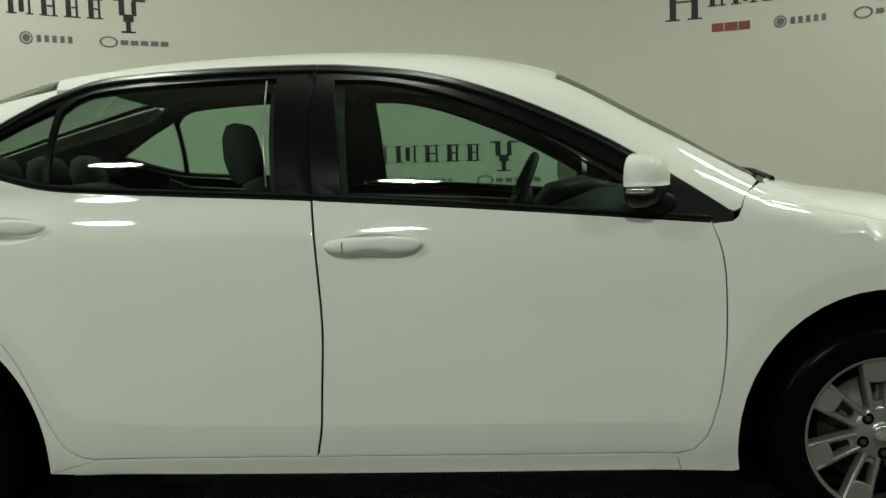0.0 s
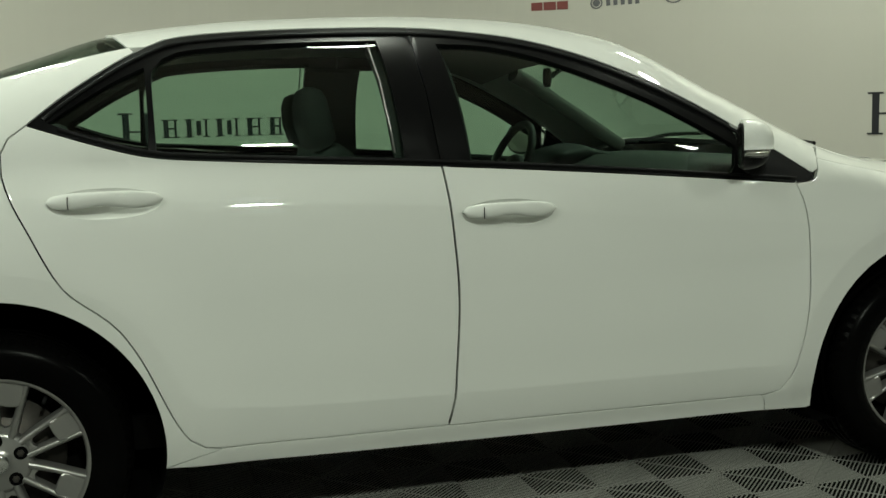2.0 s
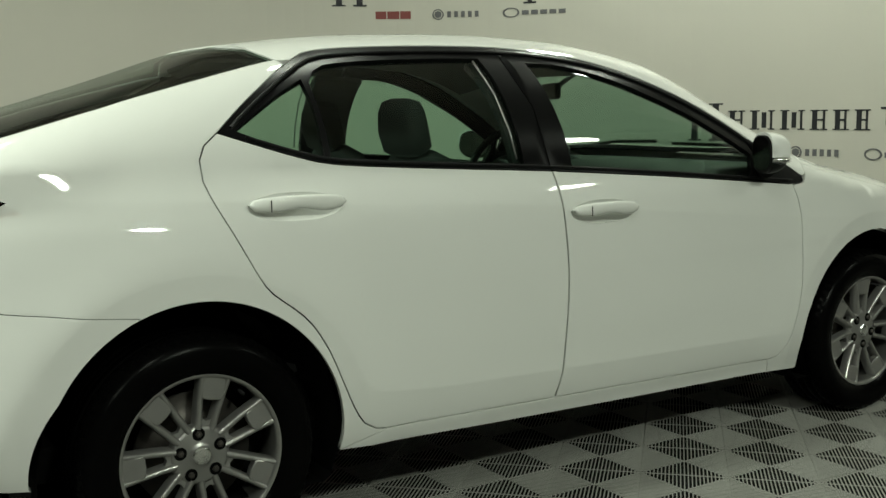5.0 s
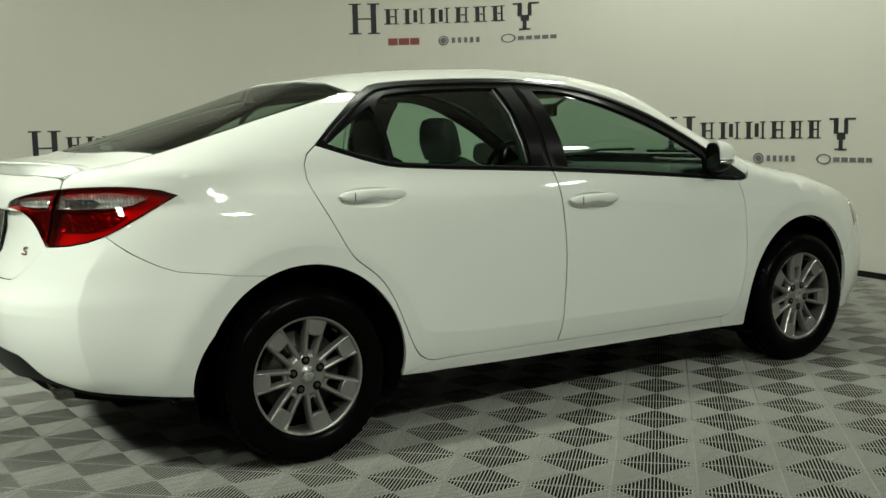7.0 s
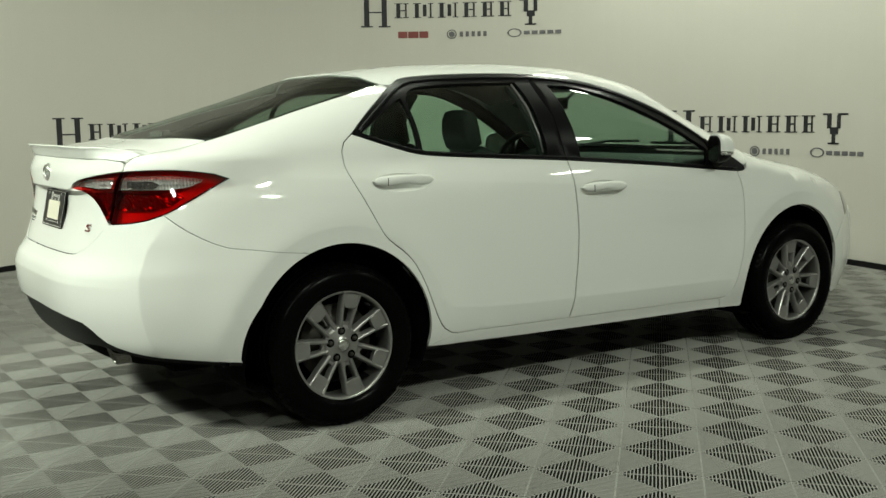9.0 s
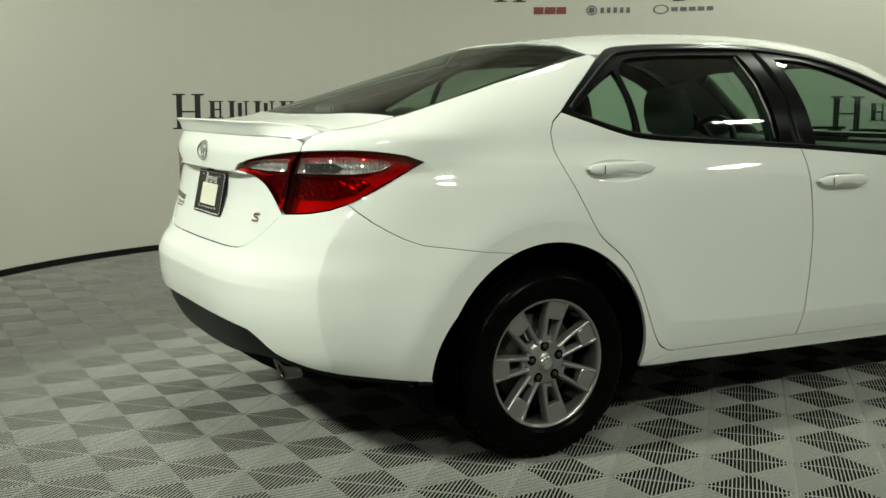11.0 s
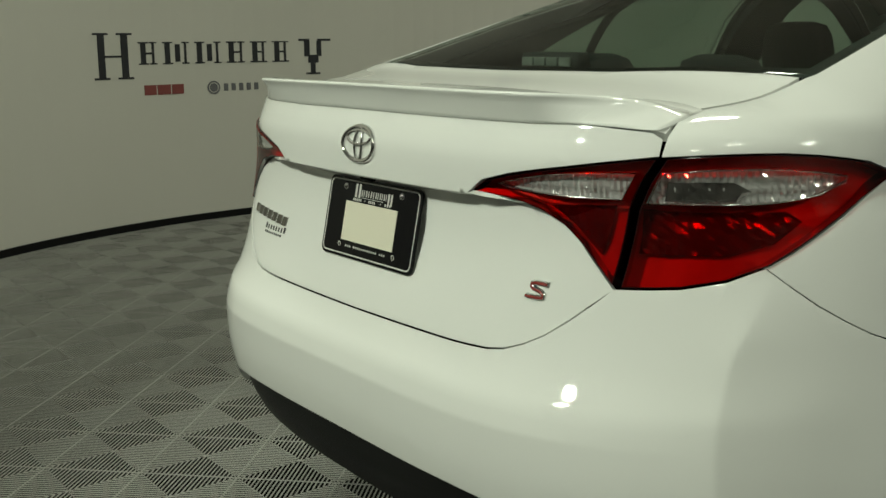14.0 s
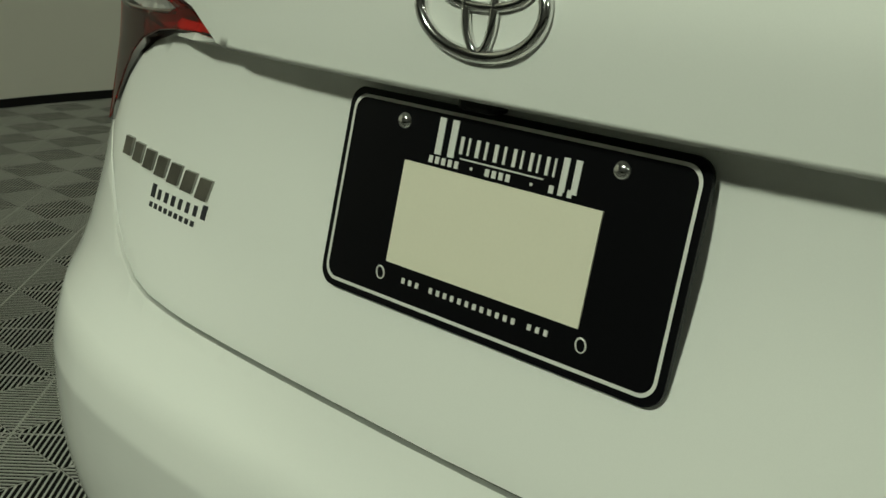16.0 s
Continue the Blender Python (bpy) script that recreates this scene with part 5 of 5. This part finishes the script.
# ---- the cabin ----
def cushion(path, widths, depths, n=24, power=0.6):
    """A padded shape swept along points in the x-z plane: half widths across (y) and half depths square to the path, with rounded ends."""
    verts, faces = [], []
    pts = [Vector((p[0], 0, p[1])) for p in path]
    for i, p in enumerate(pts):
        d = (pts[min(i + 1, len(pts) - 1)] - pts[max(i - 1, 0)]).normalized()
        side_dir = Vector((d.z, 0, -d.x))
        for k in range(n):
            w = 2 * math.pi * k / n
            c, s = math.cos(w), math.sin(w)
            verts.append(p + Vector((0, widths[i] * math.copysign(abs(c) ** power, c), 0)) + side_dir * depths[i] * math.copysign(abs(s) ** power, s))
    for i in range(len(pts) - 1):
        for k in range(n):
            l = (k + 1) % n
            faces.append((i * n + k, i * n + l, (i + 1) * n + l, (i + 1) * n + k))
    faces += [tuple(range(n)), tuple((len(pts) - 1) * n + k for k in range(n))]
    return verts, faces


def at_y(vf, y):
    return [(v[0], v[1] + y, v[2]) for v in vf[0]], vf[1]


for y in (-0.37, 0.37):
    seat = empty("front_seat", 0.07 if y > 0 else 0.0)
    seat.parent = car
    seat["label"] = "dark grey fabric front seat"
    part("backrest", *at_y(cushion([(-0.20, 0.52), (-0.23, 0.60), (-0.30, 0.78), (-0.37, 0.93), (-0.415, 1.02), (-0.43, 1.055)], [0.20, 0.245, 0.255, 0.24, 0.19, 0.12], [0.05, 0.085, 0.08, 0.065, 0.05, 0.03]), y), FABRIC, seat, "padded backrest")
    part("headrest", *at_y(cushion([(-0.445, 1.055), (-0.452, 1.07), (-0.468, 1.13), (-0.475, 1.19), (-0.476, 1.222), (-0.474, 1.232)], [0.09, 0.115, 0.118, 0.110, 0.095, 0.06], [0.03, 0.046, 0.050, 0.045, 0.032, 0.012]), y), FABRIC, seat, "padded headrest")
    part("seat_cushion", *at_y(cushion([(0.28, 0.50), (0.25, 0.53), (0.10, 0.53), (-0.10, 0.50), (-0.20, 0.49)], [0.20, 0.25, 0.26, 0.25, 0.22], [0.04, 0.075, 0.08, 0.075, 0.05]), y), FABRIC, seat, "padded seat cushion")
bench = empty("rear_seat")
bench.parent = car
bench["label"] = "dark grey fabric rear bench seat"
part("backrest", *cushion([(-0.95, 0.52), (-1.0, 0.62), (-1.10, 0.85), (-1.17, 1.01), (-1.19, 1.035)], [0.60, 0.66, 0.66, 0.60, 0.50], [0.06, 0.09, 0.08, 0.05, 0.02], n=24), FABRIC, bench, "padded backrest")
part("seat_cushion", *cushion([(-0.48, 0.48), (-0.52, 0.51), (-0.75, 0.50), (-0.98, 0.47)], [0.58, 0.64, 0.65, 0.60], [0.05, 0.085, 0.09, 0.07], n=24), FABRIC, bench, "padded seat cushion")
for y in (-0.40, 0.0, 0.40):
    part("headrest", *at_y(cushion([(-1.215, 1.03), (-1.22, 1.045), (-1.235, 1.10), (-1.24, 1.135), (-1.238, 1.148)], [0.09, 0.118, 0.118, 0.10, 0.06], [0.03, 0.045, 0.046, 0.035, 0.012]), y), FABRIC, bench, "padded headrest")
bm = bmesh.new()
box(bm, -1.86, -1.20, -0.60, 0.60, 0.98, 1.02, bevel=0.008)
from_bm("parcel_shelf", bm, VINYL, car, "dark parcel shelf below the rear window")
brake_light = empty("high_brake_light")
brake_light.parent = car
brake_light["label"] = "slim brake light behind the rear window"
v, f = cushion([(-1.745, 1.015), (-1.752, 1.09), (-1.762, 1.135), (-1.764, 1.160)], [0.075, 0.082, 0.088, 0.086], [0.035, 0.030, 0.024, 0.018], n=20, power=0.4)
part("brake_light_housing", v, f, VINYL, brake_light, "dark housing on the shelf")
for k in range(4):
    bm = bmesh.new()
    box(bm, -1.792, -1.784, -0.072 + 0.037 * k, -0.040 + 0.037 * k, 1.133, 1.152, bevel=0.002)
    from_bm("brake_light_cell", bm, REFLECTOR, brake_light, "pale lamp cell")
bm = bmesh.new()
box(bm, -0.90, 0.90, -0.72, 0.72, 0.36, 0.42)
from_bm("cabin_floor", bm, VINYL, car, "dark carpet")
bm = bmesh.new()
box(bm, -0.25, 0.55, -0.10, 0.10, 0.42, 0.66, bevel=0.03)
from_bm("centre_console", bm, VINYL, car, "dark centre console")
# dashboard: one moulded sweep across the cabin
v, f = cushion([(0.60, 0.62), (0.56, 0.76), (0.60, 0.89), (0.72, 0.945), (0.90, 0.95), (1.05, 0.955), (1.10, 0.93)], [0.66, 0.68, 0.685, 0.68, 0.66, 0.62, 0.56], [0.05, 0.06, 0.05, 0.035, 0.03, 0.025, 0.012], n=24, power=0.4)
part("dashboard", v, f, VINYL, car, "dark moulded dashboard")
v, f = at_y(cushion([(0.50, 0.90), (0.56, 0.955), (0.68, 0.985), (0.80, 0.965)], [0.12, 0.17, 0.18, 0.15], [0.03, 0.04, 0.035, 0.02]), 0.37)
part("instrument_hood", v, f, VINYL, car, "hood over the instruments")
# steering wheel on the left-hand side
wheel_c, tilt = Vector((0.42, 0.37, 0.93)), radians(24)
ax_u, ax_v = Vector((0, 1, 0)), Vector((math.sin(tilt), 0, math.cos(tilt)))
steer = empty("steering_wheel")
steer.parent = car
steer["label"] = "dark three-spoke steering wheel"
v, f = tube([wheel_c + (ax_u * math.cos(a) + ax_v * math.sin(a)) * 0.185 for a in [2 * math.pi * k / 40 for k in range(40)]], 0.016, 10, closed=True)
part("wheel_rim", v, f, VINYL, steer, "dark padded wheel rim")
for a in (0, 180, 270):
    d = ax_u * math.cos(radians(a)) + ax_v * math.sin(radians(a))
    v, f = tube([wheel_c + d * 0.03 + Vector((0.03, 0, 0)), wheel_c + d * 0.17], [0.03, 0.014], 8)
    part("wheel_spoke", v, f, VINYL, steer)
v, f = lathe([(0.0, -0.02), (0.05, -0.015), (0.062, 0.01), (0.055, 0.04), (0.0, 0.05)], 20, wheel_c + Vector((0.02, 0, -0.005)), axis="x")
part("airbag_cover", v, f, VINYL, steer, "round wheel centre")
# rear-view mirror
bm = bmesh.new()
box(bm, -0.015, 0.015, -0.10, 0.10, -0.032, 0.032, bevel=0.012)
bmesh.ops.transform(bm, matrix=pose(0.44, 0.0, 1.265, 0, 0, -22), verts=bm.verts)
from_bm("rear_view_mirror", bm, VINYL, car, "dark rear-view mirror", smooth=True)
v, f = tube([(0.455, 0, 1.27), (0.50, 0, 1.30), (0.56, 0, 1.335)], 0.010, 8)
part("mirror_stem", v, f, VINYL, car)
# headliner under the roof and linings of the pillars and doors
liner = both(joined([(-1.02, 0.0), (-1.0, -0.40), (-0.93, -0.49)], [(x, y + 0.045) for x, y in roof_side if -0.9 < x < 0.42], [(0.50, -0.42), (0.53, -0.15), (0.535, 0.0)]))
panel("headliner", liner, top, LINER, car, "pale grey headliner", res=0.08, gap=0.0, lift=-0.035, depth=0.012, solid=True, soft=False)
door_card = joined([(-0.86, 0.45), (0.85, 0.42), (0.90, 0.86)], [(x, z - 0.012) for x, z in reversed(belt_line) if -1.0 < x < 0.88], [(-1.05, 1.03), (-1.12, 0.80)])
panel("door_lining", door_card, side, VINYL, car, "dark door lining", mirror=True, res=0.1, gap=0.0, lift=-0.07, depth=0.012, solid=True, soft=False)
pillar_b = [(-0.315, 1.02), (-0.10, 1.01), (-0.12, 1.36), (-0.335, 1.37)]
panel("pillar_lining", rounded(pillar_b, keep=range(4), step=0.05), side, VINYL, car, "dark middle pillar lining", mirror=True, res=0.06, gap=0.0, lift=-0.035, depth=0.02, solid=True, soft=False)
pillar_c = joined([(-1.75, 1.06), (-1.20, 1.085)], [(x - 0.015, z) for x, z in dlo_top if -1.20 < x < -0.93], [(x + 0.015, z - 0.02) for x, z in reversed(screen_edge_side)][2:])
panel("rear_pillar_lining", pillar_c, side, VINYL, car, "dark rear pillar lining", mirror=True, res=0.06, gap=0.0, lift=-0.04, depth=0.012, solid=True, soft=False)
v, f = tube([top(x, y) + Vector((-0.01, 0.02, -0.035)) for x, y in wind_edge], 0.032, 8)
mirrored("front_pillar_lining", v, f, LINER, car, "grey front pillar lining")


# ---- badges, plate and small marks on the tail ----
def on_tail(y, z, out=0.0):
    p = trunk_face(y, z)
    return Vector((p.x - out, p.y, z))


def tail_slab(name, outline, out0, out1, mat, parent, label=""):
    """A thin slab that follows the tail, from its outline in (y, z)."""
    n = len(outline)
    v = [on_tail(y, z, out0) for y, z in outline] + [on_tail(y, z, out1) for y, z in outline]
    f = [tuple(range(n, 2 * n))] + [(i, (i + 1) % n, n + (i + 1) % n, n + i) for i in range(n)]
    return part(name, v, f, mat, parent, label, smooth=False)


# oval ring emblem
emblem = empty("emblem")
emblem.parent = car
emblem["label"] = "chrome oval emblem on the boot lid"
ey, ez = 0.010, 1.003
loop = [2 * math.pi * k / 48 for k in range(48)]
v, f = tube([on_tail(ey + 0.0505 * math.cos(a), ez + 0.0315 * math.sin(a), 0.002) for a in loop], 0.0046, 8, closed=True, axis=(1, 0, 0))
part("ring", v, f, CHROME, emblem, "chrome oval ring")
v, f = tube([on_tail(ey + 0.0115 * math.cos(a), ez + 0.029 * math.sin(a), 0.002) for a in loop], 0.0034, 8, closed=True, axis=(1, 0, 0))
part("upright_oval", v, f, CHROME, emblem)
v, f = tube([on_tail(ey + 0.037 * math.cos(a), ez + 0.0115 + 0.0125 * math.sin(a), 0.002) for a in loop], 0.0032, 8, closed=True, axis=(1, 0, 0))
part("cross_oval", v, f, CHROME, emblem)

# trim badge: a red bent band with a chrome edge
badge = empty("trim_badge")
badge.parent = car
badge["label"] = "small red badge with chrome edge"
bend = [(0.020, 0.0135), (0.012, 0.0140), (-0.006, 0.0140), (-0.014, 0.0120), (-0.014, 0.0060), (-0.008, 0.0020), (0.008, -0.0020), (0.014, -0.0060), (0.014, -0.0120), (0.006, -0.0140), (-0.012, -0.0140), (-0.022, -0.0135)]
for name, r, out, mat, note in (("badge_edge", 0.0046, 0.001, CHROME, "chrome edge"), ("badge_band", 0.0030, 0.0036, BADGE_RED, "red enamel band")):
    v, f = tube([on_tail(-0.443 - y * 0.9, 0.809 + z * 0.78, out) for y, z in bend], r, 8, axis=(1, 0, 0))
    part(name, v, f, mat, badge, note)

# model name as a row of chrome blocks, dealer's mark as black bars
name_badge = empty("name_badge")
name_badge.parent = car
name_badge["label"] = "row of chrome blocks on the boot lid"
for k in range(7):
    y0 = 0.492 - 0.0252 * k
    w, h = 0.0185, 0.018
    zc = 0.8225 - 0.0016 * k
    tail_slab("chrome_block", [(y0, zc - h / 2), (y0 - w, zc - h / 2), (y0 - w - 0.003, zc + h / 2), (y0 - 0.003, zc + h / 2)], 0.0, 0.003, DARK_CHROME, name_badge)
sticker = empty("dealer_sticker")
sticker.parent = car
sticker["label"] = "black printed bars on the boot lid"
for k, w in enumerate((0.012, 0.009, 0.010, 0.010, 0.009, 0.009, 0.009, 0.012)):
    y0 = 0.416 - 0.0128 * k
    tall = k in (0, 7)
    tail_slab("printed_bar", [(y0, 0.788), (y0 - w * 0.62, 0.788), (y0 - w * 0.62, 0.800 if tall else 0.797), (y0, 0.800 if tall else 0.797)], 0.0, 0.0007, INK, sticker)
for k in range(9):
    y0 = 0.415 - 0.0095 * k
    tail_slab("printed_bar", [(y0, 0.779), (y0 - 0.0055, 0.779), (y0 - 0.0055, 0.7835), (y0, 0.7835)], 0.0, 0.0007, INK, sticker)

# dealer plate in the recess
plate = empty("dealer_plate")
plate.parent = car
plate["label"] = "black dealer plate with white border and blank card"
PC = Vector((-2.217, 0.008, 0.856))
lean = Matrix.Rotation(radians(11.5), 4, "Y")


def plate_slab(name, pts, d0, d1, mat, label=""):
    """A slab on the plate from an outline of (across to the right as seen, up), d0 to d1 metres proud."""
    n = len(pts)
    v = [PC + lean @ Vector((-d0, -a, b)) for a, b in pts] + [PC + lean @ Vector((-d1, -a, b)) for a, b in pts]
    f = [tuple(range(n, 2 * n))] + [(i, (i + 1) % n, n + (i + 1) % n, n + i) for i in range(n)]
    return part(name, v, f, mat, plate, label, smooth=False)


def round_rect(w, h, r, n=6):
    out = []
    for cx, cz, a0 in ((w - r, h - r, 0), (r - w, h - r, 90), (r - w, r - h, 180), (w - r, r - h, 270)):
        out += [(cx + r * math.cos(radians(a0 + 90 * k / n)), cz + r * math.sin(radians(a0 + 90 * k / n))) for k in range(n + 1)]
    return out


plate_slab("plate_board", round_rect(0.1525, 0.0762, 0.014), -0.002, 0.002, PLATE_BLACK, "black plate board")
outer, inner = round_rect(0.1475, 0.0712, 0.012), round_rect(0.1450, 0.0687, 0.010)
n = len(outer)
v = [PC + lean @ Vector((-0.0028, -a, b)) for a, b in outer] + [PC + lean @ Vector((-0.0028, -a, b)) for a, b in inner]
part("border_line", v, [(i, (i + 1) % n, n + (i + 1) % n, n + i) for i in range(n)], PLATE_WHITE, plate, "white border line", smooth=False)
plate_slab("card", [(-0.086, -0.044), (0.086, -0.044), (0.086, 0.031), (-0.086, 0.031)], 0.002, 0.0032, WHITE_CARD, "cream blank card")
a = -0.060
for k, w in enumerate((0.020, 0.012, 0.014, 0.014, 0.012, 0.011, 0.011, 0.016)):
    tall = k in (0, 7)
    h0 = 0.040 if k != 7 else 0.036
    h1 = 0.066 if k == 0 else 0.058
    if tall:
        plate_slab("white_bar", [(a, h0), (a + w * 0.3, h0), (a + w * 0.3, h1), (a, h1)], 0.002, 0.0027, PLATE_WHITE)
        plate_slab("white_bar", [(a + w * 0.6, h0), (a + w * 0.9, h0), (a + w * 0.9, h1), (a + w * 0.6, h1)], 0.002, 0.0027, PLATE_WHITE)
    else:
        plate_slab("white_bar", [(a, 0.044), (a + w * 0.24, 0.044), (a + w * 0.24, 0.056), (a, 0.056)], 0.002, 0.0027, PLATE_WHITE)
        plate_slab("white_bar", [(a + w * 0.58, 0.044), (a + w * 0.74, 0.044), (a + w * 0.74, 0.056), (a + w * 0.58, 0.056)], 0.002, 0.0027, PLATE_WHITE)
    a += w + 0.0022
plate_slab("white_rule", [(-0.036, 0.0405), (0.036, 0.0405), (0.036, 0.0415), (-0.036, 0.0415)], 0.002, 0.0026, PLATE_WHITE)
for a0, a1 in ((-0.064, -0.034), (-0.0255, -0.0235), (-0.012, 0.012), (0.0265, 0.0285), (0.042, 0.064)):
    if a1 - a0 < 0.004:
        plate_slab("white_dot", [(a0, 0.035), (a1, 0.035), (a1, 0.037), (a0, 0.037)], 0.002, 0.0026, PLATE_WHITE)
    else:
        k = int((a1 - a0) / 0.006)
        for i in range(k):
            s0 = a0 + (a1 - a0) * i / k
            plate_slab("white_bar", [(s0, 0.0335), (s0 + 0.0036, 0.0335), (s0 + 0.0036, 0.0385), (s0, 0.0385)], 0.002, 0.0026, PLATE_WHITE)
for k in range(20):
    s0 = -0.068 + 0.0068 * k
    if k != 3 and k != 16:
        plate_slab("white_bar", [(s0, -0.056), (s0 + 0.0030, -0.056), (s0 + 0.0030, -0.052), (s0, -0.052)], 0.002, 0.0026, PLATE_WHITE)
for sx in (-0.093, 0.093):
    c = PC + lean @ Vector((-0.002, -sx, 0.058))
    v, f = lathe([(0.0, -0.0045), (0.004, -0.004), (0.0062, -0.002), (0.0065, 0.0)], 16, c, axis="x")
    part("screw", v, f, CHROME, plate, "chrome screw")
    c = PC + lean @ Vector((-0.0024, -sx * 0.97, -0.0535))
    v, f = tube([c + Vector((0, 0.0038 * math.cos(t), 0.0048 * math.sin(t))) for t in [2 * math.pi * k / 20 for k in range(20)]], 0.0007, 6, closed=True, axis=(1, 0, 0))
    part("hole_ring", v, f, PLATE_WHITE, plate)
bm = bmesh.new()
box(bm, -2.214, -2.185, 0.016, 0.048, 0.930, 0.946, bevel=0.004)
from_bm("reversing_camera", bm, BLACK_PLASTIC, car, "small black reversing camera")


# ---- the floor: ribbed interlocking tiles, laid at 45 degrees to the car, over a sheet dark as the shade in their gaps ----
TILE_SIDE, RIBS, RIB_DEEP = 0.4 / math.sqrt(2), 23, 0.0021
GRID_X, GRID_Y = 1.124, -0.678


def tile_mesh():
    """One ribbed tile: four triangles of ribs square to the tile's edges, rails along edges and diagonals. Its middle is at the origin."""
    h, verts, faces = TILE_SIDE / 2, [], []

    def bar(pts, z0, z1):
        b = len(verts)
        n = len(pts)
        verts.extend((x, y, z1) for x, y in pts)
        verts.extend((x, y, z0) for x, y in pts)
        faces.append(tuple(range(b, b + n)))
        for i in range(n):
            j = (i + 1) % n
            faces.append((b + i, b + n + i, b + n + j, b + j))

    pitch = TILE_SIDE / RIBS
    for q in range(4):
        c, s = math.cos(q * math.pi / 2), math.sin(q * math.pi / 2)
        for k in range(RIBS):
            m = -h + (k + 0.5) * pitch
            half = pitch * 0.15
            u0, u1 = m - half, m + half
            lo0, lo1 = abs(u0) + 0.003, abs(u1) + 0.003
            if h - max(lo0, lo1) < 0.006:
                continue
            pts = [(u0, lo0), (u1, lo1), (u1, h - 0.0024), (u0, h - 0.0024)]
            bar([(x * c + y * s, -x * s + y * c) for x, y in reversed(pts)], -RIB_DEEP, 0.0)
        pts = [(-h + 0.0006, h - 0.0024), (h - 0.0006, h - 0.0024), (h - 0.0006, h - 0.0006), (-h + 0.0006, h - 0.0006)]
        bar([(x * c + y * s, -x * s + y * c) for x, y in reversed(pts)], -RIB_DEEP, -0.0008)
        pts = [(0.0015, 0.0025), (h - 0.0005, h + 0.0005), (h + 0.0005, h - 0.0005), (0.0025, 0.0015)]
        bar([((x - 0.002) * c + (y - 0.002) * s, -(x - 0.002) * s + (y - 0.002) * c) for x, y in reversed(pts)], -RIB_DEEP, -0.0006)
    me = bpy.data.meshes.new("floor_tile")
    me.from_pydata(verts, [], faces)
    me.materials.append(TILE)
    return me


floor = empty("floor")
tagged(floor, "ribbed grey plastic tile floor of the studio", "floor", kind="structure")
# near-black colour stands for the shade between deep ribs; these ribs are shallow
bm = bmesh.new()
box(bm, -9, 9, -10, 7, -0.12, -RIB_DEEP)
from_bm("shade_sheet", bm, PIT, floor, "black sheet under the ribbed tiles for the shade in their gaps")
tile = tile_mesh()
near, far = [], []
for i in range(-40, 41):
    for j in range(-40, 41):
        x = GRID_X + 0.2 * (i + j) + 0.2
        y = GRID_Y + 0.2 * (i - j)
        in_round = (Vector((x, y, 0)) - WALL_C).length < WALL_R + 0.2
        if not (in_round or (y < 0.5 and abs(x) < 5.2 and y > -5.6)) or x < -4.6 or x > 4.5 or y < -5.4:
            continue
        if -3.3 < x < 2.3 and -2.4 < y < 2.6 and not (-1.9 < x < 1.6 and y > -0.35):
            near.append((x, y))
        else:
            far.append((x, y))
near.sort(key=lambda p: (p[0] + 2.2) ** 2 + (p[1] + 0.6) ** 2)
far += near[300:]
turn = Matrix.Rotation(radians(45), 4, "Z")
for x, y in near[:300]:
    ob = new("tile", tile)
    ob.parent = floor
    ob.matrix_basis = Matrix.Translation((x, y, 0)) @ turn
base = np.array([turn @ v.co for v in tile.vertices])
loops = [tuple(p.vertices) for p in tile.polygons]
allv = np.concatenate([base + np.array((x, y, 0)) for x, y in far])
allf = [tuple(k + n * len(base) for k in f) for n in range(len(far)) for f in loops]
rest = bpy.data.meshes.new("far_tiles")
rest.from_pydata(allv.tolist(), [], allf)
rest.materials.append(TILE)
ob = new("far_tiles", rest)
ob.parent = floor
tagged(ob, kind="stuff")
